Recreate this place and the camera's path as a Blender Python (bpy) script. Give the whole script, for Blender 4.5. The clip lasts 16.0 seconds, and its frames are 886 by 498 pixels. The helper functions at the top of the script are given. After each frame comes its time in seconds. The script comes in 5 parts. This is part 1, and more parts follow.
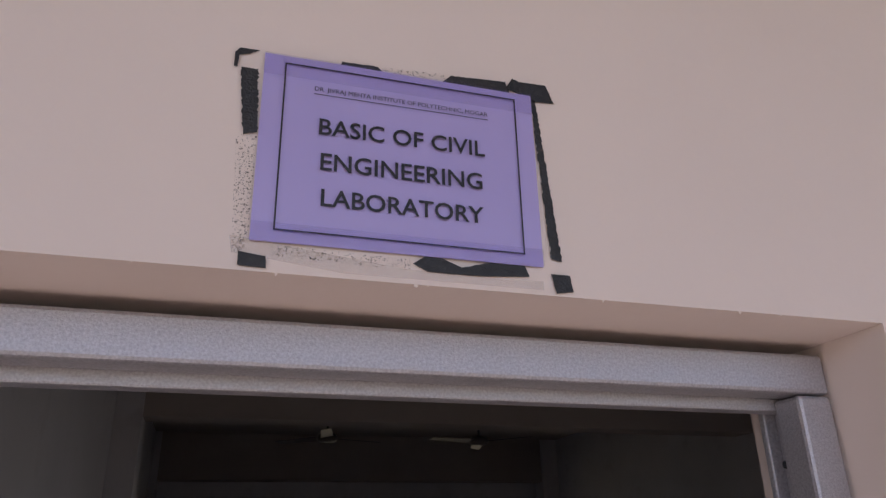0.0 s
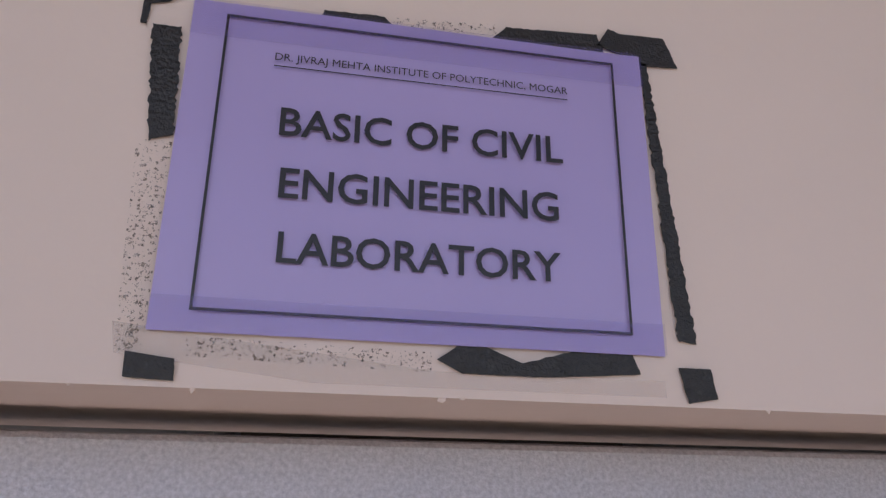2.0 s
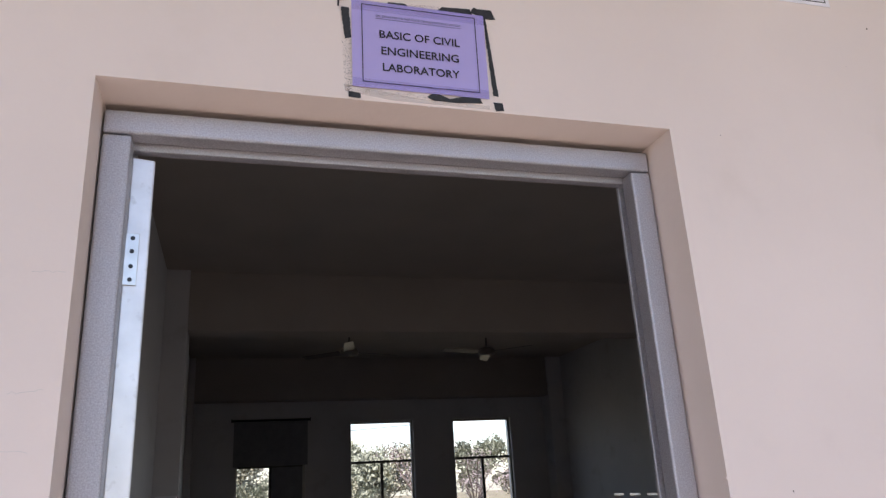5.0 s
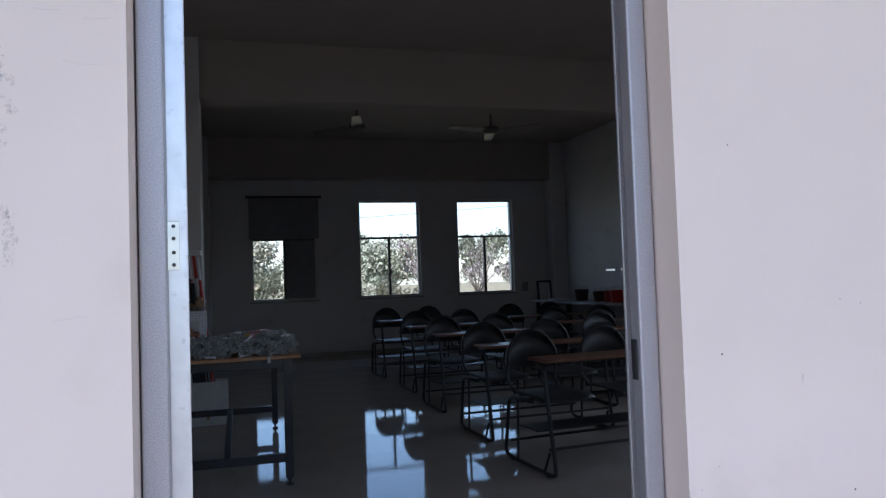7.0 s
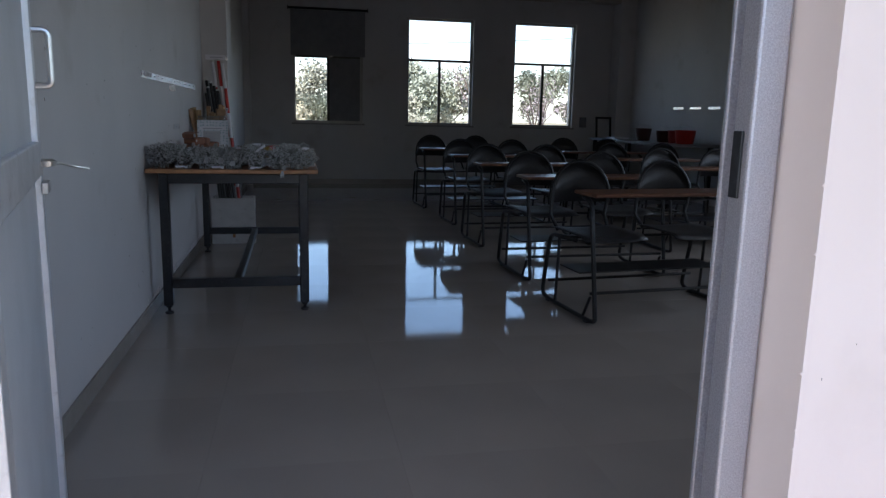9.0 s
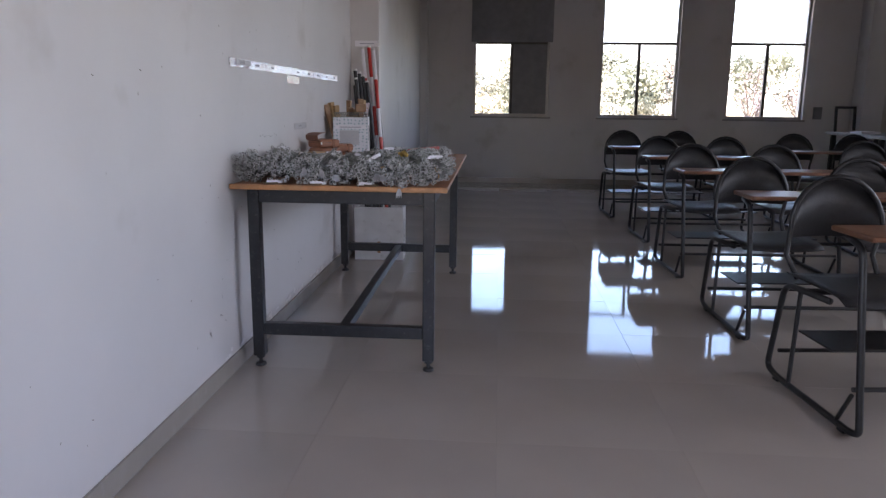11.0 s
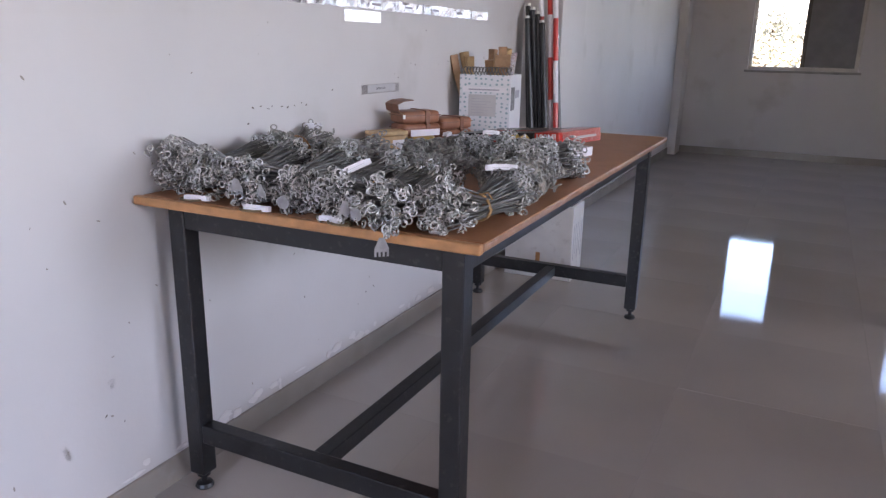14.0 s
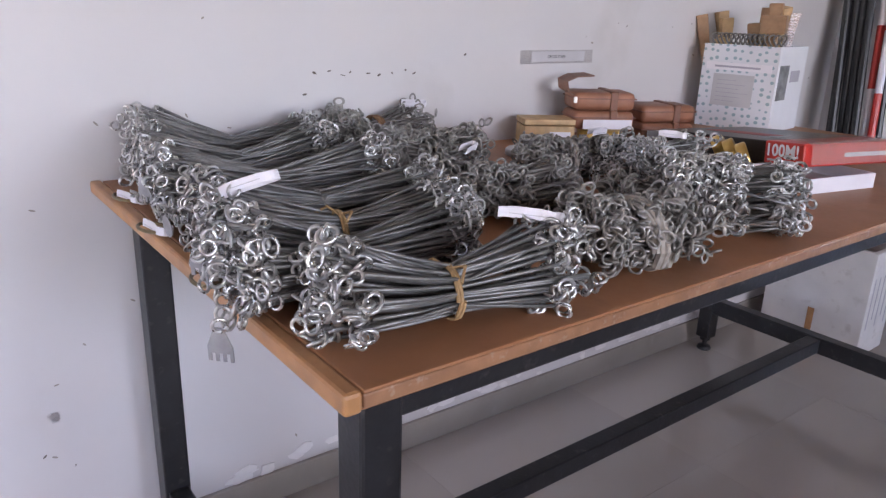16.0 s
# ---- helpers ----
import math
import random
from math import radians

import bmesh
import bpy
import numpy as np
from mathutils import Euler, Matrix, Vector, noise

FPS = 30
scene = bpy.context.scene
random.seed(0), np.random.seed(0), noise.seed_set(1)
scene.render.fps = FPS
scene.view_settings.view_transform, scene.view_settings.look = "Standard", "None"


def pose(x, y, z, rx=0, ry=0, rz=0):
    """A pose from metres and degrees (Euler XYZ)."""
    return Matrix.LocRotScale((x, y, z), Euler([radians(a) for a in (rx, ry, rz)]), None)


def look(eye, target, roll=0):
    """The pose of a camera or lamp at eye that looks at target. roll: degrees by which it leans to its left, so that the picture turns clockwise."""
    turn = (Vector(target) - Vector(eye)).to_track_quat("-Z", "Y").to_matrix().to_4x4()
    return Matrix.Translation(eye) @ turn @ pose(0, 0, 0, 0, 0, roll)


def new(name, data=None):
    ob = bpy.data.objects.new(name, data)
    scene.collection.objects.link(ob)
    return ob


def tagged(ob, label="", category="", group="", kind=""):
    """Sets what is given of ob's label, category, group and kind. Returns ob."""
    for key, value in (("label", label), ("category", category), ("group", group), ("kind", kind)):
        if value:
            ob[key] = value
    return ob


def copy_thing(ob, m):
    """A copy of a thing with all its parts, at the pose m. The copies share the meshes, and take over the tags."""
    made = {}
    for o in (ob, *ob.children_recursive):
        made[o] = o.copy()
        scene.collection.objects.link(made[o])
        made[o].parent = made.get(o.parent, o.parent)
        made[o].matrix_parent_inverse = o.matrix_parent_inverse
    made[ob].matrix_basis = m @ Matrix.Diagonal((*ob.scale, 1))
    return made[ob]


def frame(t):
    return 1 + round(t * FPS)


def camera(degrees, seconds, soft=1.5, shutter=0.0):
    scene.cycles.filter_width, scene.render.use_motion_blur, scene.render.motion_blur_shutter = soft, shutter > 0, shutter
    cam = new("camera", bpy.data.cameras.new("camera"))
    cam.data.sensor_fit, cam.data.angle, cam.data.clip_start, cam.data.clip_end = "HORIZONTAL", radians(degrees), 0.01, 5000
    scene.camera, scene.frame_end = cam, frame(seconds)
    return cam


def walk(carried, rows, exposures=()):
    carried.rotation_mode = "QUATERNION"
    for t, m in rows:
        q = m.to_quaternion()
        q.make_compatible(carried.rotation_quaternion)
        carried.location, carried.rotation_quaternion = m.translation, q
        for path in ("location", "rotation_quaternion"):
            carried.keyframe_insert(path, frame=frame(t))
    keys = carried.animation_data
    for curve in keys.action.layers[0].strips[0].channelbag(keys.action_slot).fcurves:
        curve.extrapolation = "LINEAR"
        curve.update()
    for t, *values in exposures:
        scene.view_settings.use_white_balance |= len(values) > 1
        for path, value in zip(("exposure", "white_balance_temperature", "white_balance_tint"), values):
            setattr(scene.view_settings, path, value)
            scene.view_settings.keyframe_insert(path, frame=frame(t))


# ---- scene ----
cam = camera(62.7, 16.0, soft=1.35)
PATH = [
    (0, look((-0.045, -0.506, 1.877), (0.512, 1.256, 2.642), -1.3)),
    (0.5, look((-0.015, -0.410, 1.940), (0.514, 1.362, 2.700), -1.0)),
    (1, look((0.013, -0.347, 1.989), (0.475, 1.471, 2.684), -0.3)),
    (1.5, look((0.026, -0.320, 2.012), (0.427, 1.521, 2.683), 0.3)),
    (2, look((0.031, -0.317, 2.021), (0.391, 1.536, 2.683), 0.7)),
    (2.5, look((0.044, -0.309, 1.959), (0.347, 1.524, 2.702), 1.0)),
    (3, look((0.018, -0.406, 1.891), (0.423, 1.444, 2.536), -1.0)),
    (5.5, look((-0.245, -1.149, 1.398), (0.307, 0.674, 2.008), -3.1)),
    (6, look((-0.262, -1.219, 1.357), (0.284, 0.662, 1.762), -2.3)),
    (6.5, look((-0.25, -1.19, 1.287), (0.288, 0.718, 1.555), -2.3)),
    (7, look((-0.246, -1.198, 1.194), (0.289, 0.727, 1.273), -1.9)),
    (7.5, look((-0.217, -1.175, 1.136), (0.316, 0.749, 1.025), -1.6)),
    (8, look((-0.178, -1.091, 1.072), (0.341, 0.809, 0.725), -0.1)),
    (8.5, look((-0.11, -0.917, 1.068), (0.383, 0.983, 0.685), 1.9)),
    (9, look((-0.013, -0.696, 1.071), (0.37, 1.233, 0.708), 1.3)),
    (9.5, look((0.085, -0.455, 1.08), (0.294, 1.504, 0.735), 1.7)),
    (12, look((0.406, 0.992, 1.103), (-0.009, 2.897, 0.656), -0.1)),
    (12.5, look((0.486, 1.267, 1.108), (-0.105, 3.12, 0.642), 0.6)),
    (13, look((0.502, 1.561, 1.109), (-0.183, 3.375, 0.617), 1.0)),
    (13.5, look((0.519, 1.794, 1.107), (-0.236, 3.569, 0.579), -0.7)),
    (14, look((0.572, 2.048, 1.112), (-0.283, 3.773, 0.57), 1.0)),
    (14.5, look((0.556, 2.275, 1.102), (-0.432, 3.927, 0.561), 1.4)),
    (15, look((0.532, 2.511, 1.093), (-0.557, 4.092, 0.534), 0.9)),
    (15.5, look((0.55, 2.739, 1.081), (-0.745, 4.14, 0.483), 2.0)),
    (16, look((0.531, 2.939, 1.066), (-0.979, 4.09, 0.436), 2.0)),
]
EXPOSURES = [(0, 0.45, 6450, 23), (3, 0.38, 6450, 22), (5.5, 0.95, 6200, 16), (7.0, 0.9, 5600, 11), (8.0, 0.9, 5500, 8), (9.0, 1.3, 5850, 11), (9.7, 2.15, 6300, 16), (11.8, 3.05, 6550, 22), (13, 3.32, 6650, 22), (14, 3.64, 6650, 24), (15, 3.8, 6700, 25), (16, 3.8, 6750, 26)]
# strength of the area lamps added in the unseen side windows
SIDE_POWER = 4.0
walk(cam, PATH, EXPOSURES)

# ---- world, sun ----
world = bpy.data.worlds.new("world")
scene.world = world
world.use_nodes = True
wn = world.node_tree
sky = wn.nodes.new("ShaderNodeTexSky")
sky.sky_type = "NISHITA"
sky.sun_disc = False
sky.sun_elevation = radians(50)
sky.sun_rotation = radians(200)
sky.air_density = 1.0
sky.dust_density = 0.8
wn.links.new(sky.outputs[0], wn.nodes["Background"].inputs[0])
wn.nodes["Background"].inputs[1].default_value = 0.15
sun = new("sun", bpy.data.lights.new("sun", "SUN"))
sun.data.energy, sun.data.angle, sun.data.color = 5.0, radians(1.5), (1, 0.95, 0.88)
sun.matrix_world = look((0, 0, 30), (8, 22, 0))


# ---- materials ----
def mat(name, color, rough=0.6, metal=0.0, var=0.12, scale=8.0, bump=0.15, fine=120.0, stain=None, stain_amt=0.0, spec=0.5):
    m = bpy.data.materials.new(name)
    m.use_nodes = True
    nt = m.node_tree
    b = nt.nodes["Principled BSDF"]
    tc = nt.nodes.new("ShaderNodeTexCoord")
    n1 = nt.nodes.new("ShaderNodeTexNoise")
    n1.inputs["Scale"].default_value, n1.inputs["Detail"].default_value = scale, 6
    n2 = nt.nodes.new("ShaderNodeTexNoise")
    n2.inputs["Scale"].default_value, n2.inputs["Detail"].default_value = fine, 3
    for n in (n1, n2):
        nt.links.new(tc.outputs["Object"], n.inputs["Vector"])
    ramp = nt.nodes.new("ShaderNodeMapRange")
    ramp.inputs[1].default_value, ramp.inputs[2].default_value = 0.3, 0.7
    ramp.inputs[3].default_value, ramp.inputs[4].default_value = 1 - var, 1 + var
    nt.links.new(n1.outputs[0], ramp.inputs[0])
    hsv = nt.nodes.new("ShaderNodeHueSaturation")
    hsv.inputs["Color"].default_value = (*color, 1)
    nt.links.new(ramp.outputs[0], hsv.inputs["Value"])
    out = hsv.outputs[0]
    if stain:
        n3 = nt.nodes.new("ShaderNodeTexNoise")
        n3.inputs["Scale"].default_value, n3.inputs["Detail"].default_value = scale * 2.3, 8
        nt.links.new(tc.outputs["Object"], n3.inputs["Vector"])
        r3 = nt.nodes.new("ShaderNodeMapRange")
        r3.inputs[1].default_value, r3.inputs[2].default_value = 0.6, 0.75
        r3.inputs[4].default_value = stain_amt
        nt.links.new(n3.outputs[0], r3.inputs[0])
        mx = nt.nodes.new("ShaderNodeMix")
        mx.data_type = "RGBA"
        nt.links.new(r3.outputs[0], mx.inputs[0])
        nt.links.new(out, mx.inputs[6])
        mx.inputs[7].default_value = (*stain, 1)
        out = mx.outputs[2]
    nt.links.new(out, b.inputs["Base Color"])
    rr = nt.nodes.new("ShaderNodeMapRange")
    rr.inputs[3].default_value, rr.inputs[4].default_value = max(0.02, rough * 0.85), min(1, rough * 1.15)
    nt.links.new(n2.outputs[0], rr.inputs[0])
    nt.links.new(rr.outputs[0], b.inputs["Roughness"])
    b.inputs["Metallic"].default_value = metal
    b.inputs["Specular IOR Level"].default_value = spec
    if bump:
        bp = nt.nodes.new("ShaderNodeBump")
        bp.inputs["Strength"].default_value, bp.inputs["Distance"].default_value = bump, 0.002
        nt.links.new(n2.outputs[0], bp.inputs["Height"])
        nt.links.new(bp.outputs[0], b.inputs["Normal"])
    return m


M_WALL_OUT = mat("painted plaster outside", (0.72, 0.62, 0.57), 0.6, var=0.05, scale=1.5, bump=0.2, fine=60, stain=(0.5, 0.4, 0.33), stain_amt=0.25)
M_WALL_IN = mat("painted plaster inside", (0.62, 0.60, 0.60), 0.55, var=0.06, scale=1.3, bump=0.2, fine=50, stain=(0.40, 0.37, 0.34), stain_amt=0.4)
# darker, browner than the walls: the dim upper room's shade is in this colour
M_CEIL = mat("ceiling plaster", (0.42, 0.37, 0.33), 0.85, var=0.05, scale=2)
M_FLOOR = mat("polished floor tile", (0.41, 0.365, 0.33), 0.05, var=0.07, scale=1.6, bump=0.012, fine=3, spec=0.5)
M_GALV = mat("galvanised steel", (0.42, 0.41, 0.44), 0.45, metal=0.6, var=0.18, scale=420, bump=0.3, fine=700, stain=(0.33, 0.32, 0.33), stain_amt=0.6)
M_ALU = mat("window aluminium", (0.5, 0.48, 0.45), 0.45, metal=0.6, var=0.08)
M_BLACK = mat("black painted steel", (0.013, 0.013, 0.015), 0.35, var=0.3, scale=25, stain=(0.12, 0.11, 0.1), stain_amt=0.35)
M_TOP = mat("brown laminate", (0.34, 0.15, 0.068), 0.42, var=0.12, scale=9, bump=0.05, stain=(0.2, 0.1, 0.055), stain_amt=0.35, spec=0.35)
M_EDGE = mat("varnished wood edge", (0.42, 0.205, 0.085), 0.4, var=0.2, scale=30)
M_PAPER = mat("lilac paper", (0.40, 0.345, 0.66), 0.32, var=0.012, scale=2, bump=0.0)
M_INK = mat("black ink", (0.012, 0.011, 0.015), 0.4, var=0.1)
M_BOARD = mat("grey board", (0.24, 0.24, 0.25), 0.6)
# paler than real foliage: distance haze and glare are mixed into the colour
M_LEAF = mat("leaves", (0.25, 0.26, 0.19), 0.7, var=0.5, scale=0.6)
M_GROUND = mat("dry ground", (0.2, 0.17, 0.1), 0.9, var=0.3, scale=0.3)


M_GROUT = mat("grout", (0.24, 0.21, 0.185), 0.5)
M_SKIRT = mat("skirting tile", (0.33, 0.30, 0.27), 0.25, var=0.1, scale=5, bump=0.03, stain=(0.45, 0.42, 0.4), stain_amt=0.4)
M_ALU_DARK = mat("dark aluminium", (0.12, 0.11, 0.1), 0.5, metal=0.4)
M_ALU_BRIGHT = mat("pale aluminium", (0.74, 0.75, 0.78), 0.38, metal=0.6, var=0.08, scale=20, stain=(0.3, 0.28, 0.26), stain_amt=0.4)
M_PANEL = mat("grey door panel", (0.5, 0.52, 0.55), 0.45, var=0.06)
M_STONE = mat("grey stone", (0.3, 0.29, 0.28), 0.4, var=0.15, scale=15)
M_STEEL = mat("bright steel", (0.65, 0.64, 0.62), 0.3, metal=0.9, var=0.08, scale=40)
M_TAPE = mat("black tape", (0.014, 0.014, 0.016), 0.4, var=0.4, scale=150, bump=0.5, fine=500, stain=(0.06, 0.06, 0.06), stain_amt=0.5)
M_HAIR = mat("hairline crack", (0.55, 0.51, 0.48), 0.9)
M_CRACK = mat("dark crack", (0.12, 0.1, 0.085), 0.9)
M_PIT = mat("grey plaster pit", (0.33, 0.3, 0.27), 0.9)
M_WHITE = mat("white paper", (0.78, 0.76, 0.80), 0.5, var=0.04, scale=20, bump=0.05)
M_FAINT = mat("grey print", (0.4, 0.39, 0.45), 0.6)
M_LABELGREY = mat("printed label", (0.52, 0.51, 0.53), 0.5)
M_GREYPRINT = mat("grey picture print", (0.16, 0.165, 0.175), 0.5, var=0.5, scale=40)
M_CARTON = mat("white carton", (0.7, 0.71, 0.74), 0.45, var=0.05, scale=10, stain=(0.3, 0.36, 0.4), stain_amt=0.0)
M_FOAM = mat("white foam", (0.72, 0.71, 0.70), 0.7, var=0.06, scale=12, stain=(0.4, 0.36, 0.33), stain_amt=0.4)
# one steel in two tones: wire darkened for shaded gaps, rings lifted for glints
M_WIRE = mat("steel wire", (0.22, 0.22, 0.215), 0.45, metal=0.6, var=0.2, scale=60, bump=0.1)
M_WIRE_OLD = mat("tarnished wire", (0.22, 0.21, 0.195), 0.52, metal=0.55, var=0.3, scale=60, stain=(0.18, 0.12, 0.08), stain_amt=0.5)
M_RING = mat("steel rings", (0.50, 0.50, 0.49), 0.28, metal=0.8, var=0.25, scale=60, bump=0.1)
M_RING_OLD = mat("tarnished rings", (0.33, 0.32, 0.30), 0.42, metal=0.6, var=0.3, scale=60, stain=(0.18, 0.12, 0.08), stain_amt=0.4)
M_ZINC = mat("zinc plate", (0.42, 0.44, 0.46), 0.45, metal=0.7)
M_JUTE = mat("jute twine", (0.42, 0.27, 0.13), 0.9, var=0.3, scale=120, bump=0.5)
M_JUTE_DARK = mat("brown twine", (0.26, 0.15, 0.08), 0.9, var=0.3, scale=120, bump=0.5)
M_CLOTH = mat("grey cloth strip", (0.36, 0.33, 0.29), 0.9, var=0.2, scale=90, bump=0.5)
M_BRASS_OLD = mat("tarnished brass", (0.22, 0.17, 0.1), 0.42, metal=0.75, var=0.3, scale=60)
M_TALLY = mat("dull zinc tally", (0.3, 0.3, 0.31), 0.5, metal=0.6, var=0.2, scale=60)
M_BRASS = mat("brass", (0.62, 0.42, 0.14), 0.3, metal=0.85, var=0.15, scale=40)
M_PINE = mat("pale wood", (0.52, 0.35, 0.18), 0.6, var=0.2, scale=35)
M_PEG = mat("brown wood", (0.34, 0.20, 0.11), 0.65, var=0.25, scale=35)
M_LEATHER = mat("brown leather", (0.30, 0.13, 0.075), 0.45, var=0.2, scale=25, bump=0.3, fine=300)
M_LEATHER_DARK = mat("dark leather", (0.2, 0.085, 0.05), 0.5, var=0.2, scale=25, bump=0.3, fine=300)
M_FOIL = mat("silver foil", (0.85, 0.83, 0.88), 0.2, metal=0.9, var=0.12, scale=90, bump=0.6, fine=180)
M_RED = mat("red paint", (0.55, 0.035, 0.025), 0.35, var=0.12, scale=25)
M_RED_DULL = mat("dull red paint", (0.33, 0.045, 0.04), 0.5, var=0.2, scale=25)
M_BLACKCARD = mat("black card", (0.018, 0.017, 0.018), 0.35)
M_EDGE_WORN = mat("worn edge", (0.3, 0.15, 0.08), 0.35, var=0.2, scale=40, stain=(0.45, 0.38, 0.32), stain_amt=0.5)
M_TUBE = mat("black tube", (0.014, 0.014, 0.015), 0.4, var=0.2, scale=30)
M_SHEET = mat("black perforated sheet", (0.02, 0.019, 0.02), 0.42, var=0.2, scale=60, bump=0.6, fine=260)
M_PLANK = mat("brown plank", (0.17, 0.075, 0.04), 0.35, var=0.2, scale=20)
M_POT_DARK = mat("dark brown glaze", (0.09, 0.03, 0.022), 0.35)
M_FANWHITE = mat("brown fan enamel", (0.13, 0.11, 0.10), 0.4)
M_BARK = mat("bark", (0.13, 0.10, 0.08), 0.9, var=0.3)
# these leaf colours are lifted for haze too; the mauve cast is haze
M_LEAF_DRY = mat("olive leaves", (0.27, 0.26, 0.19), 0.7, var=0.5, scale=0.6)
M_LEAF_YELLOW = mat("yellowing leaves", (0.32, 0.28, 0.18), 0.7, var=0.5, scale=0.6)
M_LEAF_BARE = mat("sparse hazed leaves", (0.28, 0.23, 0.23), 0.7, var=0.4, scale=0.6)


def simple_glass(name, rough=0.0, tint=(1, 1, 1)):
    m = bpy.data.materials.new(name)
    m.use_nodes = True
    b = m.node_tree.nodes["Principled BSDF"]
    b.inputs["Base Color"].default_value = (*tint, 1)
    b.inputs["Roughness"].default_value = rough
    b.inputs["Transmission Weight"].default_value = 1.0
    b.inputs["IOR"].default_value = 1.15
    return m


def film_mat(name, alpha, color, rough):
    m = bpy.data.materials.new(name)
    m.use_nodes = True
    b = m.node_tree.nodes["Principled BSDF"]
    b.inputs["Base Color"].default_value = (*color, 1)
    b.inputs["Roughness"].default_value = rough
    b.inputs["Alpha"].default_value = alpha
    return m


def speckle_mat(name, scale, cut, color, alpha):
    """Ragged dark specks with clear gaps between them."""
    m = bpy.data.materials.new(name)
    m.use_nodes = True
    nt = m.node_tree
    b = nt.nodes["Principled BSDF"]
    tc = nt.nodes.new("ShaderNodeTexCoord")
    n = nt.nodes.new("ShaderNodeTexNoise")
    n.inputs["Scale"].default_value, n.inputs["Detail"].default_value, n.inputs["Roughness"].default_value = scale, 5, 0.65
    nt.links.new(tc.outputs["Object"], n.inputs["Vector"])
    r = nt.nodes.new("ShaderNodeMapRange")
    r.inputs[1].default_value, r.inputs[2].default_value, r.inputs[4].default_value = cut, cut + 0.03, alpha
    nt.links.new(n.outputs[0], r.inputs[0])
    nt.links.new(r.outputs[0], b.inputs["Alpha"])
    b.inputs["Base Color"].default_value = (*color, 1)
    b.inputs["Roughness"].default_value = 0.6
    return m


def dotted_mat(name, base, dot, scale, size):
    """Small printed dots in loose rows on a plain card."""
    m = mat(name, base, 0.45, var=0.04, scale=10)
    nt = m.node_tree
    b = nt.nodes["Principled BSDF"]
    old = b.inputs["Base Color"].links[0].from_socket
    tc = nt.nodes.new("ShaderNodeTexCoord")
    v = nt.nodes.new("ShaderNodeTexVoronoi")
    v.inputs["Scale"].default_value, v.inputs["Randomness"].default_value = scale, 0.45
    nt.links.new(tc.outputs["Object"], v.inputs["Vector"])
    r = nt.nodes.new("ShaderNodeMapRange")
    r.inputs[1].default_value, r.inputs[2].default_value, r.inputs[3].default_value, r.inputs[4].default_value = size, size + 0.06, 1, 0
    nt.links.new(v.outputs["Distance"], r.inputs[0])
    mx = nt.nodes.new("ShaderNodeMix")
    mx.data_type = "RGBA"
    nt.links.new(r.outputs[0], mx.inputs[0])
    nt.links.new(old, mx.inputs[6])
    mx.inputs[7].default_value = (*dot, 1)
    nt.links.new(mx.outputs[2], b.inputs["Base Color"])
    return m


M_DOTTED = dotted_mat("dotted white card", (0.7, 0.71, 0.75), (0.3, 0.42, 0.46), 55, 0.22)
M_WHITE_PLASTER = mat("white plaster", (0.74, 0.72, 0.72), 0.8)
M_SCUFF = speckle_mat("grey scuff", 90, 0.5, (0.5, 0.47, 0.45), 0.06)
M_GLASS = simple_glass("window glass")
M_CLEAR = film_mat("clear tape", 0.16, (0.75, 0.66, 0.6), 0.15)
M_LAMINATE = film_mat("violet film edge", 0.08, (0.25, 0.19, 0.62), 0.2)
M_CLEARTAPE = film_mat("milky tape", 0.12, (0.7, 0.66, 0.68), 0.2)
M_SMUDGE = speckle_mat("greasy smudge", 140, 0.5, (0.55, 0.5, 0.42), 0.12)
M_RESIDUE = speckle_mat("glue specks", 620, 0.585, (0.16, 0.13, 0.11), 0.6)


# ---- building helpers ----
def box(bm, x0, x1, y0, y1, z0, z1, bevel=0.0):
    vs = [bm.verts.new((x, y, z)) for x in (x0, x1) for y in (y0, y1) for z in (z0, z1)]
    fs = [bm.faces.new([vs[i] for i in q]) for q in ((0, 1, 3, 2), (4, 6, 7, 5), (0, 4, 5, 1), (2, 3, 7, 6), (0, 2, 6, 4), (1, 5, 7, 3))]
    if bevel:
        es = list({e for f in fs for e in f.edges})
        bmesh.ops.bevel(bm, geom=es, offset=bevel, segments=2, profile=0.5, affect="EDGES", clamp_overlap=True)
    return bm


def mesh_of(bm, name, material, smooth=False):
    bmesh.ops.recalc_face_normals(bm, faces=bm.faces)
    me = bpy.data.meshes.new(name)
    bm.to_mesh(me)
    bm.free()
    me.materials.append(material)
    if smooth:
        for p in me.polygons:
            p.use_smooth = True
    return me


def part(name, bm, material, parent, label="", smooth=False):
    ob = new(name, mesh_of(bm, name, material, smooth))
    if parent is not None:
        ob.parent = parent
    if label:
        ob["label"] = label
    return ob


def slab(name, x0, x1, y0, y1, z0, z1, material, bevel=0.0, parent=None, label=""):
    return part(name, box(bmesh.new(), x0, x1, y0, y1, z0, z1, bevel), material, parent, label)


def wall_holes(name, axis, c0, c1, a0, a1, z0, z1, holes, material):
    """A wall between c0 and c1 across, a0 to a1 along, with rectangular openings (a, b, bottom, top)."""
    bm = bmesh.new()

    def put(a, b, lo, hi):
        if b - a > 1e-4 and hi - lo > 1e-4:
            if axis == "x":
                box(bm, a, b, c0, c1, lo, hi)
            else:
                box(bm, c0, c1, a, b, lo, hi)
    at = a0
    for a, b, lo, hi in sorted(holes):
        put(at, a, z0, z1)
        put(a, b, z0, lo)
        put(a, b, hi, z1)
        at = b
    put(at, a1, z0, z1)
    bmesh.ops.remove_doubles(bm, verts=bm.verts, dist=1e-5)
    return tagged(part(name, bm, material, None), kind="structure")



